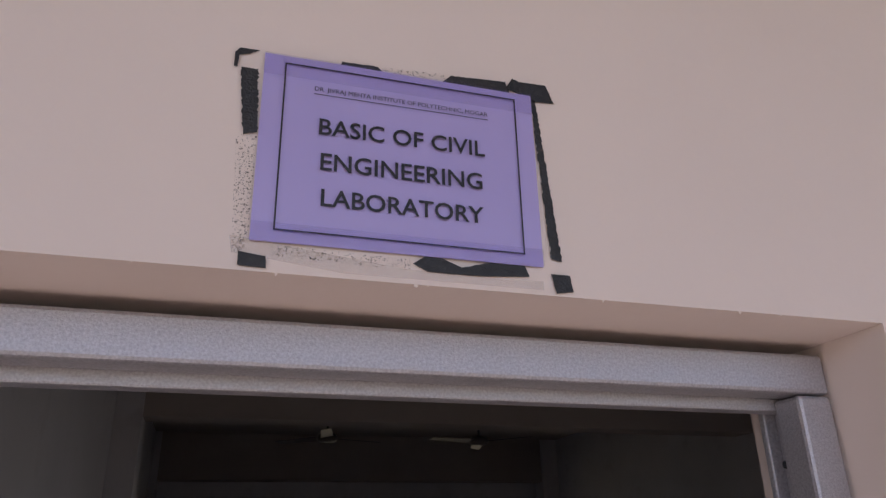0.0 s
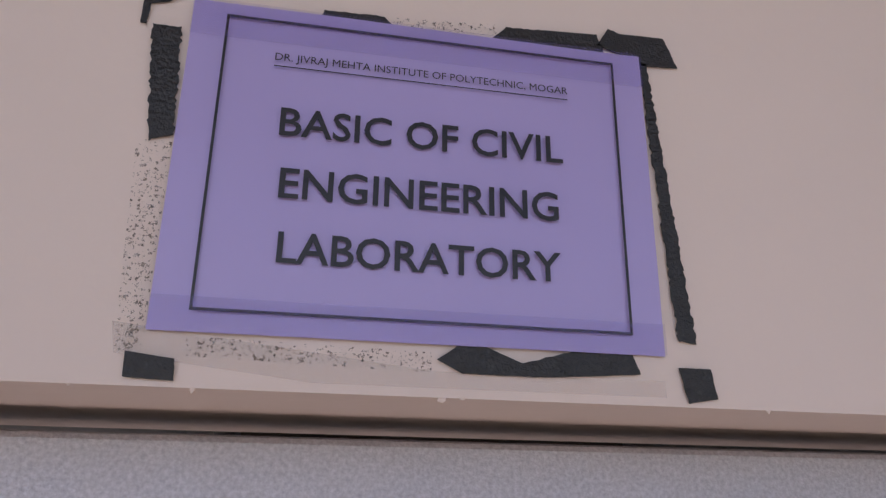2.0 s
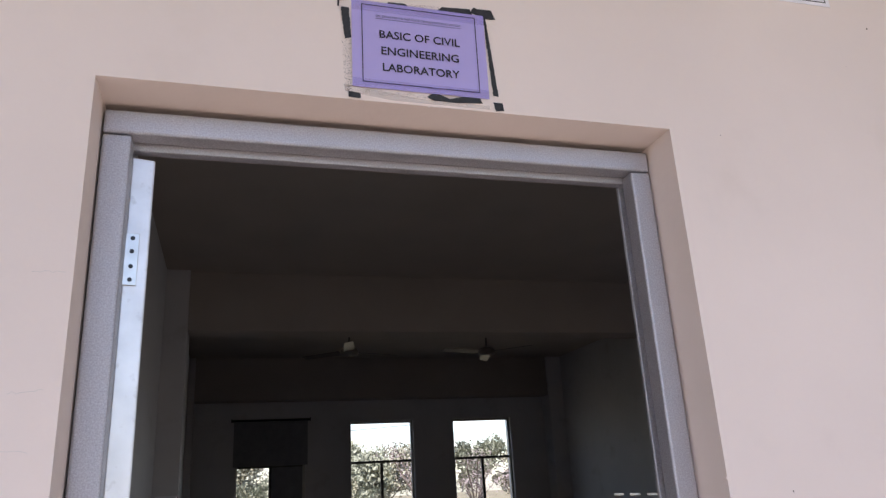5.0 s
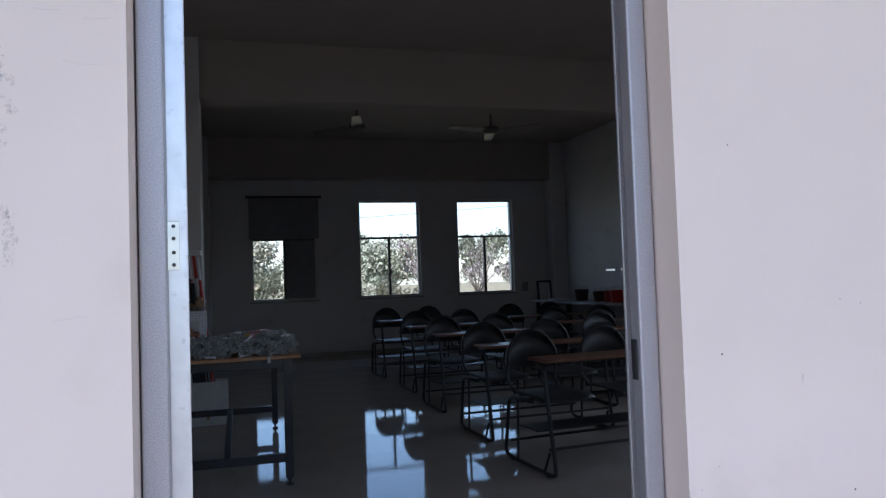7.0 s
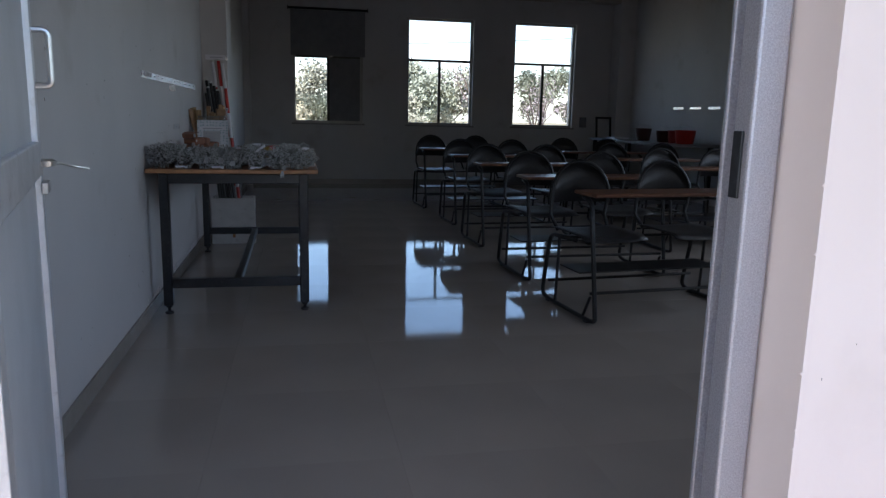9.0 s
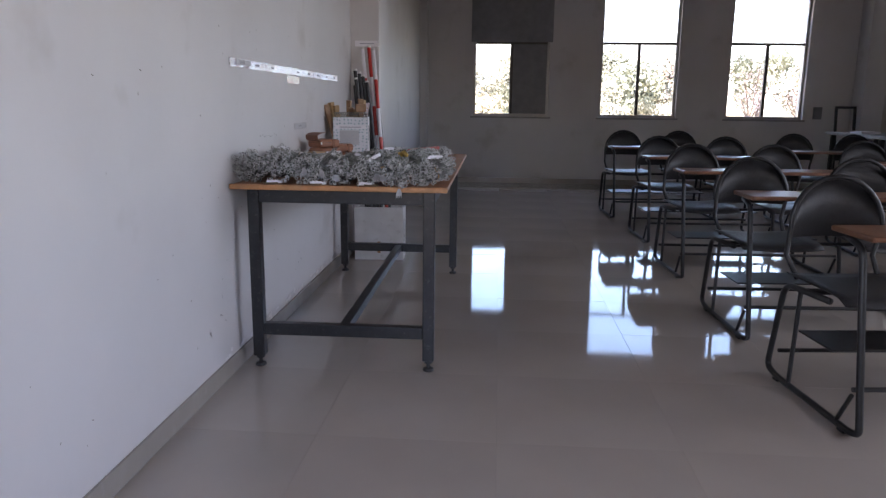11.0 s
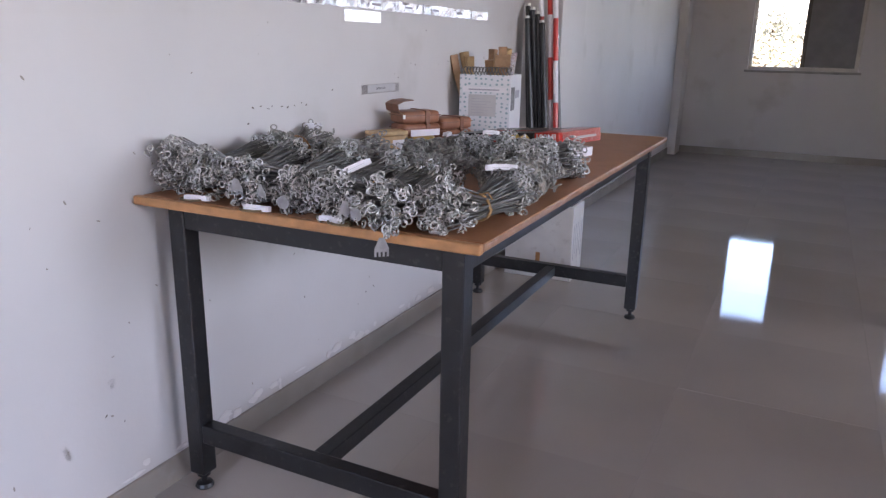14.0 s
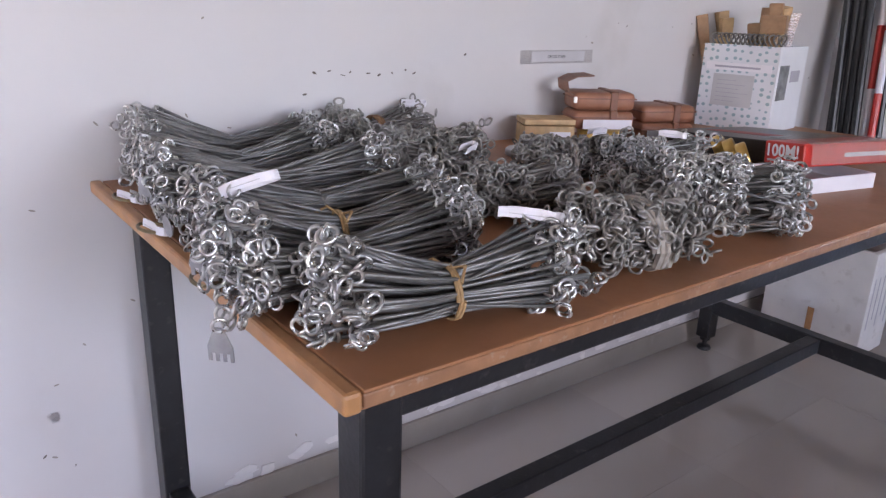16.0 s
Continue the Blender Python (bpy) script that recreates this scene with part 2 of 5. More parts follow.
def tube(bm, pts, r, n=8, closed=False):
    """A round tube of radius r along a line of points."""
    pts = [Vector(p) for p in pts]
    rings, side = [], None
    count = len(pts)
    for i, p in enumerate(pts):
        if closed:
            d = (pts[(i + 1) % count] - pts[i - 1]).normalized()
        else:
            d = (pts[min(i + 1, count - 1)] - pts[max(i - 1, 0)]).normalized()
        if side is None:
            side = d.orthogonal().normalized()
        side = (side - d * side.dot(d)).normalized()
        up = d.cross(side)
        rings.append([bm.verts.new(p + r * (math.cos(k * math.tau / n) * side + math.sin(k * math.tau / n) * up)) for k in range(n)])
    for i in range(count if closed else count - 1):
        a, b = rings[i], rings[(i + 1) % count]
        for k in range(n):
            bm.faces.new((a[k], a[(k + 1) % n], b[(k + 1) % n], b[k]))
    if not closed:
        bm.faces.new(rings[0][::-1])
        bm.faces.new(rings[-1])
    return bm


def bend(pts, radius=0.05, steps=5):
    """Round the corners of a line of points."""
    pts = [Vector(p) for p in pts]
    out = [pts[0]]
    for a, b, c in zip(pts, pts[1:], pts[2:]):
        ra = min(radius, (a - b).length * 0.45, (c - b).length * 0.45)
        p, q = b + (a - b).normalized() * ra, b + (c - b).normalized() * ra
        for k in range(steps + 1):
            t = k / steps
            out.append((1 - t) ** 2 * p + 2 * t * (1 - t) * b + t * t * q)
    out.append(pts[-1])
    return out


def lathe(bm, profile, n=24, centre=(0, 0, 0)):
    """A turned body from (radius, height) pairs."""
    rows = []
    for r, z in profile:
        rows.append([bm.verts.new((centre[0] + max(r, 1e-4) * math.cos(k * math.tau / n), centre[1] + max(r, 1e-4) * math.sin(k * math.tau / n), centre[2] + z)) for k in range(n)])
    for a, b in zip(rows, rows[1:]):
        for k in range(n):
            bm.faces.new((a[k], a[(k + 1) % n], b[(k + 1) % n], b[k]))
    bm.faces.new(rows[0][::-1])
    bm.faces.new(rows[-1])
    return bm


def prism(bm, outline, y0, y1):
    """An outline of (x, z) points made solid between y0 and y1."""
    a = [bm.verts.new((x, y0, z)) for x, z in outline]
    b = [bm.verts.new((x, y1, z)) for x, z in outline]
    bm.faces.new(a)
    bm.faces.new(b[::-1])
    k = len(a)
    for i in range(k):
        bm.faces.new((a[i], b[i], b[(i + 1) % k], a[(i + 1) % k]))
    return bm


def lettering(name, words, width, m, material, parent, bold=0.0):
    """Words as a mesh of that width, centred on the pose m."""
    cu = bpy.data.curves.new(name, "FONT")
    cu.body, cu.align_x, cu.align_y, cu.size, cu.extrude, cu.offset = words, "CENTER", "CENTER", 1.0, 0.0, bold
    cu.resolution_u = 3
    ob = new(name, cu)
    bpy.context.view_layer.update()
    me = bpy.data.meshes.new_from_object(ob.evaluated_get(bpy.context.evaluated_depsgraph_get()))
    bpy.data.objects.remove(ob)
    xs = [v.co.x for v in me.vertices]
    k = width / (max(xs) - min(xs))
    me.transform(Matrix.Diagonal((k, k, k, 1)))
    me.materials.clear()
    me.materials.append(material)
    ob = new(name, me)
    ob.matrix_world = m
    if parent is not None:
        ob.parent = parent
        ob.matrix_parent_inverse = parent.matrix_world.inverted()
    return ob


# ---- structure ----
XL, XR, YB, ZC = -0.788, 5.14, 10.53, 3.45
OX0, OX1, OZ = -0.410, 0.546, 2.065
WALL_T = 0.20
FLOOR = tagged(slab("floor", -6, 9, -2.6, YB + 0.23, -0.15, -0.006, M_GROUT), kind="structure")
WALL_DOOR = wall_holes("wall_door", "x", 0, WALL_T, -6, 9, 0, ZC, [(OX0, OX1, 0, OZ)], M_WALL_OUT)
WIN = [(-0.095, 0.93, 0.91, 2.50), (1.60, 2.623, 0.91, 2.50), (3.272, 4.273, 0.91, 2.50)]
wall_holes("wall_window", "x", YB, YB + 0.23, -1.2, 5.5, 0, ZC, WIN, M_WALL_IN)
WALL_LEFT = tagged(slab("wall_left", XL - 0.2, XL, WALL_T, YB, 0, ZC, M_WALL_IN), kind="structure")
# openings out of view, placed by the light falling on the left wall
SIDE_WIN = [(1.1, 2.7, 0.95, 2.45), (3.3, 4.9, 0.95, 2.45)]
wall_holes("wall_right", "y", XR, XR + 0.23, WALL_T, YB, 0, ZC, SIDE_WIN, M_WALL_IN)
tagged(slab("pillar", XL, -0.585, 5.66, 6.06, 0, ZC, M_WALL_IN, 0.004), kind="structure")
tagged(slab("pillar", XL, -0.70, YB - 0.3, YB, 0, ZC, M_WALL_IN, 0.004), kind="structure")
tagged(slab("pillar", 4.88, XR, YB - 0.3, YB, 0, ZC, M_WALL_IN, 0.004), kind="structure")
# ceiling and beams share the plaster with shade in its base colour
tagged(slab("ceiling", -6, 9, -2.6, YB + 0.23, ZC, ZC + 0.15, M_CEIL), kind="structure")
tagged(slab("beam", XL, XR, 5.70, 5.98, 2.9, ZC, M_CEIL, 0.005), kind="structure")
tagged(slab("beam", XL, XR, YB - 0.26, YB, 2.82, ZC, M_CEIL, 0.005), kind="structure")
tagged(slab("ground", -600, 600, -600, 600, -4.2, -4.0, M_GROUND), kind="structure")
tagged(slab("parapet", -6, 9, -2.6, -2.45, 0, 0.95, M_WALL_OUT, 0.01), kind="structure")
tagged(slab("wall_end", -6.2, -6, -2.6, WALL_T, 0, ZC, M_WALL_OUT), kind="structure")
tagged(slab("wall_end", 9, 9.2, -2.6, WALL_T, 0, ZC, M_WALL_OUT), kind="structure")
# skirting in short lengths, like the floor tiles it is cut from
for x0, x1, y0, y1 in ((XL, XL + 0.011, WALL_T + 0.02, 5.649), (XL, XL + 0.011, 6.06, YB - 0.3), (-0.70, 4.88, YB - 0.011, YB), (XL, -0.574, 5.649, 5.66), (-0.585, -0.574, 5.66, 6.06)):
    skirt = tagged(slab("baseboard", x0, x1, y0, y1, 0.0, 0.072, M_SKIRT, 0.002), kind="structure")


# ---- windows ----
def window(k, x0, x1, z0, z1, blocked):
    w = new("window_%d" % k)
    y = YB + 0.06
    tagged(w, "", "", "", "structure")
    f = 0.035
    part("window_frame", box(bmesh.new(), x0, x0 + f, y, y + 0.05, z0, z1, 0.003), M_ALU, w)
    part("window_frame", box(bmesh.new(), x1 - f, x1, y, y + 0.05, z0, z1, 0.003), M_ALU, w)
    part("window_frame", box(bmesh.new(), x0 + f, x1 - f, y, y + 0.05, z0, z0 + f, 0.003), M_ALU, w)
    part("window_frame", box(bmesh.new(), x0 + f, x1 - f, y, y + 0.05, z1 - f, z1, 0.003), M_ALU, w)
    zm, xm = z0 + 0.971, (x0 + x1) / 2
    part("transom", box(bmesh.new(), x0 + f, x1 - f, y + 0.002, y + 0.048, zm - 0.018, zm + 0.018, 0.003), M_ALU_DARK, w)
    part("mullion", box(bmesh.new(), xm - 0.02, xm + 0.02, y + 0.004, y + 0.046, z0 + f, zm - 0.018, 0.003), M_ALU_DARK, w)
    part("window_sill", box(bmesh.new(), x0 - 0.03, x1 + 0.03, YB - 0.02, y, z0 - 0.025, z0, 0.004), M_STONE, w)
    for a, b, lo, hi in ((x0 + f, xm - 0.02, z0 + f, zm - 0.018), (xm + 0.02, x1 - f, z0 + f, zm - 0.018), (x0 + f, x1 - f, zm + 0.018, z1 - f)):
        shut = blocked and not (b < xm and hi < zm)
        p = part("pane", box(bmesh.new(), a, b, y + 0.022, y + 0.027, lo, hi), M_BOARD if shut else M_GLASS, w, "dark board filling the light" if shut else "")
        p.visible_shadow = shut
    return w


for k, (x0, x1, z0, z1) in enumerate(WIN):
    window(k + 1, x0, x1, z0, z1, k == 0)
# roller blind housing over the blocked window
bl = new("window_blind")
part("fabric", box(bmesh.new(), -0.125, 0.96, YB - 0.02, YB - 0.012, 1.885, 2.53, 0.002), M_BOARD, bl)
tubebm = tube(bmesh.new(), [(-0.155, YB - 0.03, 2.55), (0.99, YB - 0.03, 2.55)], 0.018, 10)
part("roller", tubebm, M_BLACK, bl)
for bx in (-0.167, 0.99):
    part("bracket", box(bmesh.new(), bx, bx + 0.012, YB - 0.055, YB, 2.525, 2.58, 0.002), M_BLACK, bl)
tagged(bl, "dark grey roller blind half drawn over a window", "blind")
# unseen side windows; an added area lamp in each stands in for sky light
for k, (y0, y1, z0, z1) in enumerate(SIDE_WIN):
    w = new("window_%d" % (k + 4))
    tagged(w, kind="structure")
    for a, b, lo, hi in ((y0, y0 + 0.04, z0, z1), (y1 - 0.04, y1, z0, z1), (y0 + 0.04, y1 - 0.04, z0, z0 + 0.04), (y0 + 0.04, y1 - 0.04, z1 - 0.04, z1)):
        part("window_frame", box(bmesh.new(), XR + 0.06, XR + 0.11, a, b, lo, hi, 0.003), M_ALU, w)
    lamp = new("sky_light", bpy.data.lights.new("sky_light", "AREA"))
    lamp.data.shape, lamp.data.size, lamp.data.size_y = "RECTANGLE", z1 - z0 - 0.1, y1 - y0 - 0.1
    lamp.data.energy, lamp.data.color, lamp.data.spread = SIDE_POWER, (0.86, 0.92, 1.0), radians(120)
    lamp.matrix_world = look((XR + 0.12, (y0 + y1) / 2, (z0 + z1) / 2), (0, (y0 + y1) / 2, (z0 + z1) / 2 - 3.8))


# ---- door ----
door = new("door_1")
tagged(door, kind="structure")
FY = 0.076
JW, FT = 0.042, OZ - 0.012


def member(name, x0, x1, z0, z1, inner):
    """A pressed steel frame member: a wide front face, a shallower rebate behind it and a back lip."""
    bm = bmesh.new()
    box(bm, x0, x1, FY, FY + 0.036, z0, z1, 0.004)
    dx0, dx1, dz1, dz0 = x0, x1, z1, z0
    if inner == "l":
        dx1 = x1 - 0.016
    elif inner == "r":
        dx0 = x0 + 0.016
    else:
        dz0 = z0 - 0.012
    box(bm, dx0, dx1, FY + 0.036, FY + 0.056, dz0, dz1, 0.002)
    if inner == "r":
        box(bm, x0 + 0.002, x1, FY + 0.056, FY + 0.064, z0, z1, 0.002)
    return part(name, bm, M_GALV, door)


member("jamb", OX0 + 0.003, OX0 + 0.003 + JW, 0, FT - 0.042, "l")
member("jamb", OX1 - 0.004 - JW + 0.002, OX1 - 0.004, 0, FT - 0.042, "r")
member("head", OX0 + 0.003, OX1 - 0.004, FT - 0.040, FT, "t")
# dents, screws and strike plate
part("strike_plate", box(bmesh.new(), OX1 - 0.0475, OX1 - 0.044, FY + 0.012, FY + 0.03, 0.98, 1.06, 0.001), M_BLACK, door)
for z in (0.4, 0.95, 1.5, 1.95):
    part("screw", tube(bmesh.new(), [(OX1 - 0.028, FY + 0.05, z), (OX1 - 0.031, FY + 0.05, z)], 0.004, 8), M_BLACK, door)
leaf = new("door_leaf")
LEAF_M = pose(-0.368, FY + 0.042, 0, 0, 0, 14)
leaf.matrix_world = LEAF_M
# local frame: y runs along the leaf from the hinge, x across its thickness
LW, LH, LT = 0.86, FT - 0.06, 0.036
for a, b, lo, hi in ((0, 0.055, 0.012, LH), (LW - 0.055, LW, 0.012, LH), (0.055, LW - 0.055, 0.012, 0.10), (0.055, LW - 0.055, LH - 0.06, LH), (0.055, LW - 0.055, 0.93, 1.0)):
    part("stile", box(bmesh.new(), 0, LT, a, b, lo, hi, 0.003), M_ALU_BRIGHT, leaf)
part("panel", box(bmesh.new(), 0.012, LT - 0.012, 0.055, LW - 0.055, 0.10, 0.93), M_PANEL, leaf)
part("panel", box(bmesh.new(), 0.012, LT - 0.012, 0.055, LW - 0.055, 1.0, LH - 0.06), M_PANEL, leaf)
for z in (0.35, 1.264, 1.823):
    hinge = part("hinge", box(bmesh.new(), -0.001, 0.021, -0.003, -0.0005, z - 0.042, z + 0.042, 0.001), M_STEEL, leaf, "screwed steel butt hinge")
    part("knuckle", tube(bmesh.new(), [(-0.003, -0.004, z - 0.042), (-0.003, -0.004, z + 0.042)], 0.0045, 8), M_STEEL, hinge)
    for dz in (-0.033, -0.012, 0.012, 0.033):
        part("screw", tube(bmesh.new(), [(0.011, -0.003, z + dz), (0.011, -0.0045, z + dz)], 0.0035, 8), M_BLACK, hinge)
hy = LW - 0.03
part("handle", tube(bmesh.new(), bend([(LT, hy, 1.11), (LT + 0.03, hy, 1.11), (LT + 0.03, hy, 1.22), (LT, hy, 1.22)], 0.02), 0.0065, 8), M_STEEL, leaf, "chrome pull handle")
part("latch", box(bmesh.new(), LT, LT + 0.012, LW - 0.075, LW + 0.005, 0.895, 0.918, 0.002), M_STEEL, leaf)
part("latch_bolt", tube(bmesh.new(), bend([(LT + 0.01, LW - 0.04, 0.95), (LT + 0.03, LW - 0.01, 0.955), (LT + 0.05, LW + 0.03, 0.945), (LT + 0.085, LW + 0.08, 0.935)], 0.02), 0.003, 6), M_STEEL, leaf)
part("lock_body", lathe(bmesh.new(), [(0.0, 0.0), (0.016, 0.001), (0.017, 0.012), (0.01, 0.016)], 16, (LT + 0.012, LW - 0.035, 0.948)), M_STEEL, leaf)
tagged(leaf, "open grey panelled door leaf with metal edges and pull handle", "door")


# ---- sign over the door ----
SX0, SX1, SZ0, SZ1 = -0.0333, 0.1998, 2.0881, 2.2534
SWD, SHT = SX1 - SX0, SZ1 - SZ0
sign = new("paper_sign")
sign.location = (SX0, 0, SZ1)


def upon(u, v):
    """Place on the sheet: u across, v downwards, both from 0 to 1."""
    return (u * SWD, -v * SHT)


def flat(name, pts, y, material, parent, thick=0.0006, label=""):
    return part(name, prism(bmesh.new(), pts, y - thick, y), material, parent, label)


def crumpled_sheet():
    bm = bmesh.new()
    nx, nz = 24, 16
    for side in (0, 1):
        grid = []
        for i in range(nx + 1):
            col = []
            for j in range(nz + 1):
                u, v = i / nx, j / nz
                lift = 0.0012 + 0.0007 * noise.noise((u * 3, v * 3, 1.7)) - (0.0007 if side else 0)
                col.append(bm.verts.new((u * SWD, -0.0016 - lift, -v * SHT)))
            grid.append(col)
        for i in range(nx):
            for j in range(nz):
                bm.faces.new((grid[i][j], grid[i + 1][j], grid[i + 1][j + 1], grid[i][j + 1]))
    return bm


part("sheet", crumpled_sheet(), M_PAPER, sign, "lilac laminated paper sheet", True)
YT = -0.0042
for a, b, c, d in ((0.07, 0.93, 0.045, 0.0535), (0.07, 0.93, 0.938, 0.9465), (0.07, 0.0755, 0.0535, 0.938), (0.9245, 0.93, 0.0535, 0.938)):
    p, q = upon(a, c), upon(b, d)
    flat("border", [p, (q[0], p[1]), q, (p[0], q[1])], YT, M_INK, sign, 0.0002)
for words, v, wide, bold in (("DR. JIVRAJ MEHTA INSTITUTE OF POLYTECHNIC, MOGAR", 0.172, 0.64, 0.0), ("BASIC OF CIVIL", 0.387, 0.60, 0.012), ("ENGINEERING", 0.577, 0.575, 0.012), ("LABORATORY", 0.765, 0.568, 0.012)):
    x, z = upon(0.495, v)
    lettering("lettering", words, wide * SWD, pose(SX0 + x, YT - 0.0003, SZ1 + z, 90), M_INK, sign, bold)
for a, b, c, d in ((0.0, 1.0, 0.0, 0.125), (0.0, 1.0, 0.91, 1.0)):
    p, q = upon(a, c), upon(b, d)
    flat("film", [p, (q[0], p[1]), q, (p[0], q[1])], -0.0046, M_LAMINATE, sign, 0.0002)
flat("underline", [upon(0.175, 0.2), upon(0.815, 0.2), upon(0.815, 0.203), upon(0.175, 0.203)], YT, M_INK, sign, 0.0002)
tagged(sign, "lilac printed paper sign stuck over a doorway", "sign")


def torn(name, pts, y=-0.0012, jag=0.0012, seed=0, label="torn strip of black adhesive tape on the wall"):
    """A strip of tape with a ragged outline."""
    rnd = random.Random(seed)
    pts = [upon(*p) for p in pts]
    out = []
    for i, p in enumerate(pts):
        q = pts[(i + 1) % len(pts)]
        k = max(1, int(math.hypot(q[0] - p[0], q[1] - p[1]) / 0.0018))
        for s in range(k):
            t = s / k
            j = jag * 0.65 if i % 2 else jag * 0.15
            out.append((p[0] + (q[0] - p[0]) * t + rnd.uniform(-j, j), p[1] + (q[1] - p[1]) * t + rnd.uniform(-j, j)))
    ob = part(name, prism(bmesh.new(), out, y - 0.0006, y), M_TAPE, None)
    ob.location = (SX0, 0, SZ1)
    return tagged(ob, label, "tape", "black tape round the sign")


torn("tape_strip", [(-0.075, 0.1), (-0.018, 0.1), (-0.004, 0.45), (-0.05, 0.47)], seed=1)
torn("tape_strip", [(-0.1, 0.1), (-0.1, 0.02), (-0.085, -0.01), (-0.02, -0.012), (-0.05, 0.015), (-0.085, 0.03), (-0.088, 0.1)], seed=2, jag=0.0004)
torn("tape_strip", [(0.26, 0.01), (0.27, -0.025), (0.4, -0.03), (0.42, 0.0)], seed=3, jag=0.0005)
torn("tape_strip", [(0.64, 0.005), (0.68, -0.05), (0.78, -0.06), (0.9, -0.07), (0.915, -0.005), (0.8, 0.0)], seed=4, jag=0.0006)
torn("tape_strip", [(0.9, -0.03), (0.93, -0.1), (0.96, -0.085), (1.07, -0.09), (1.1, 0.02), (1.0, 0.03), (0.97, 0.0)], seed=5, jag=0.0005)
torn("tape_strip", [(1.002, 0.02), (1.02, 0.02), (1.075, 0.96), (1.035, 0.95)], seed=6, jag=0.0011)
torn("tape_strip", [(1.03, 1.03), (1.1, 1.03), (1.11, 1.115), (1.045, 1.13)], seed=7, jag=0.0005)
torn("tape_strip", [(0.53, 1.04), (0.57, 1.0), (0.62, 0.995), (0.7, 1.04), (0.8, 1.0), (0.93, 1.0), (0.945, 1.055), (0.75, 1.075), (0.58, 1.075)], seed=8, jag=0.0005)
torn("tape_strip", [(-0.03, 1.055), (0.055, 1.07), (0.058, 1.125), (-0.028, 1.12)], seed=9, jag=0.0004)
for seed, quad in ((11, ((-0.07, 0.47), (-0.004, 0.47), (-0.004, 1.04), (-0.05, 1.06))), (12, ((0.07, 1.01), (0.52, 1.02), (0.52, 1.075), (0.07, 1.06))), (13, ((0.42, -0.035), (0.66, -0.06), (0.66, -0.02), (0.42, -0.0)))):
    ob = part("tape_residue", prism(bmesh.new(), [upon(*p) for p in quad], -0.0009, -0.0004), M_RESIDUE, None)
    ob.location = (SX0, 0, SZ1)
    tagged(ob, "speckled glue residue of old tape on plaster", "residue", "glue marks round the sign")
for seed, quad in ((14, ((-0.06, 0.98), (0.52, 1.07), (1.0, 1.07), (1.0, 1.115), (0.3, 1.115), (-0.05, 1.06))),):
    ob = part("clear_tape", prism(bmesh.new(), [upon(*p) for p in quad], -0.00045, -0.0002), M_CLEAR, None)
    ob.location = (SX0, 0, SZ1)
    tagged(ob, "glossy clear tape stuck below the paper sign", "tape")
# second notice higher up beside the door
note = new("paper_notice")
note.location = (0.757, 0, 2.553)
note.rotation_euler = (0, radians(-1.0), 0)
part("sheet", box(bmesh.new(), 0, 0.23, -0.002, -0.0006, -0.165, 0), M_WHITE, note)
for a, b, c, d in ((0.010, 0.220, -0.012, -0.010), (0.010, 0.220, -0.157, -0.155), (0.010, 0.012, -0.155, -0.012), (0.218, 0.220, -0.155, -0.012)):
    part("border", box(bmesh.new(), a, b, -0.0026, -0.0021, c, d), M_INK, note)
tagged(note, "white paper notice with a thin black border", "notice")
# cracks and pits in the corridor plaster
rnd = random.Random(5)
z, x, pts = 2.9, -0.585, []
while z > 1.53:
    pts.append((x, -0.0002, z))
    z -= rnd.uniform(0.008, 0.02)
    x += rnd.uniform(-0.005, 0.005) + 0.12 * (-0.585 - 0.018 * min(1, (2.9 - z) / 0.95) - x)
tagged(part("wall_crack", tube(bmesh.new(), pts, 0.0009, 5), M_CRACK, WALL_DOOR))
for x0, z0, ln, sl in ((-0.46, 1.765, 0.04, 0.05), (-0.54, 1.62, 0.04, -0.05), (-0.47, 1.607, 0.04, 0.1), (-0.52, 1.15, 0.05, 0.05), (-0.50, 1.54, 0.06, -0.1)):
    pts = [(x0 + ln * k / 8, 0.0001, z0 + sl * ln * k / 8 + rnd.uniform(-0.002, 0.002)) for k in range(9)]
    part("hairline", tube(bmesh.new(), pts, 0.0004, 4), M_HAIR, WALL_DOOR)
# finger smudges and a dried drip beside the doorway
for k in range(26):
    x, z = -0.585 + rnd.uniform(-0.018, 0.02), rnd.uniform(1.40, 1.57)
    w, h = rnd.uniform(0.003, 0.008), rnd.uniform(0.004, 0.01)
    out = [(w * math.cos(j * math.tau / 9) * rnd.uniform(0.6, 1.2), h * math.sin(j * math.tau / 9) * rnd.uniform(0.6, 1.2)) for j in range(9)]
    part("smudge", prism(bmesh.new(), out, -0.0003 - 0.00004 * k, 0.0), M_SMUDGE, WALL_DOOR).location = (x, 0, z)
for k, (x, z, w, h) in enumerate(((-0.575, 1.27, 0.012, 0.05), (-0.588, 1.31, 0.02, 0.02), (0.81, 0.975, 0.003, 0.012), (0.70, 0.731, 0.02, 0.012), (0.745, 0.70, 0.004, 0.03), (0.87, 0.60, 0.006, 0.02))):
    out = [(w * math.cos(j * math.tau / 14) * rnd.uniform(0.5, 1.2), h * math.sin(j * math.tau / 14) * rnd.uniform(0.5, 1.2)) for j in range(14)]
    part("smudge", prism(bmesh.new(), out, -0.0003 - 0.00004 * k, 0.0), M_SMUDGE, WALL_DOOR).location = (x, 0, z)

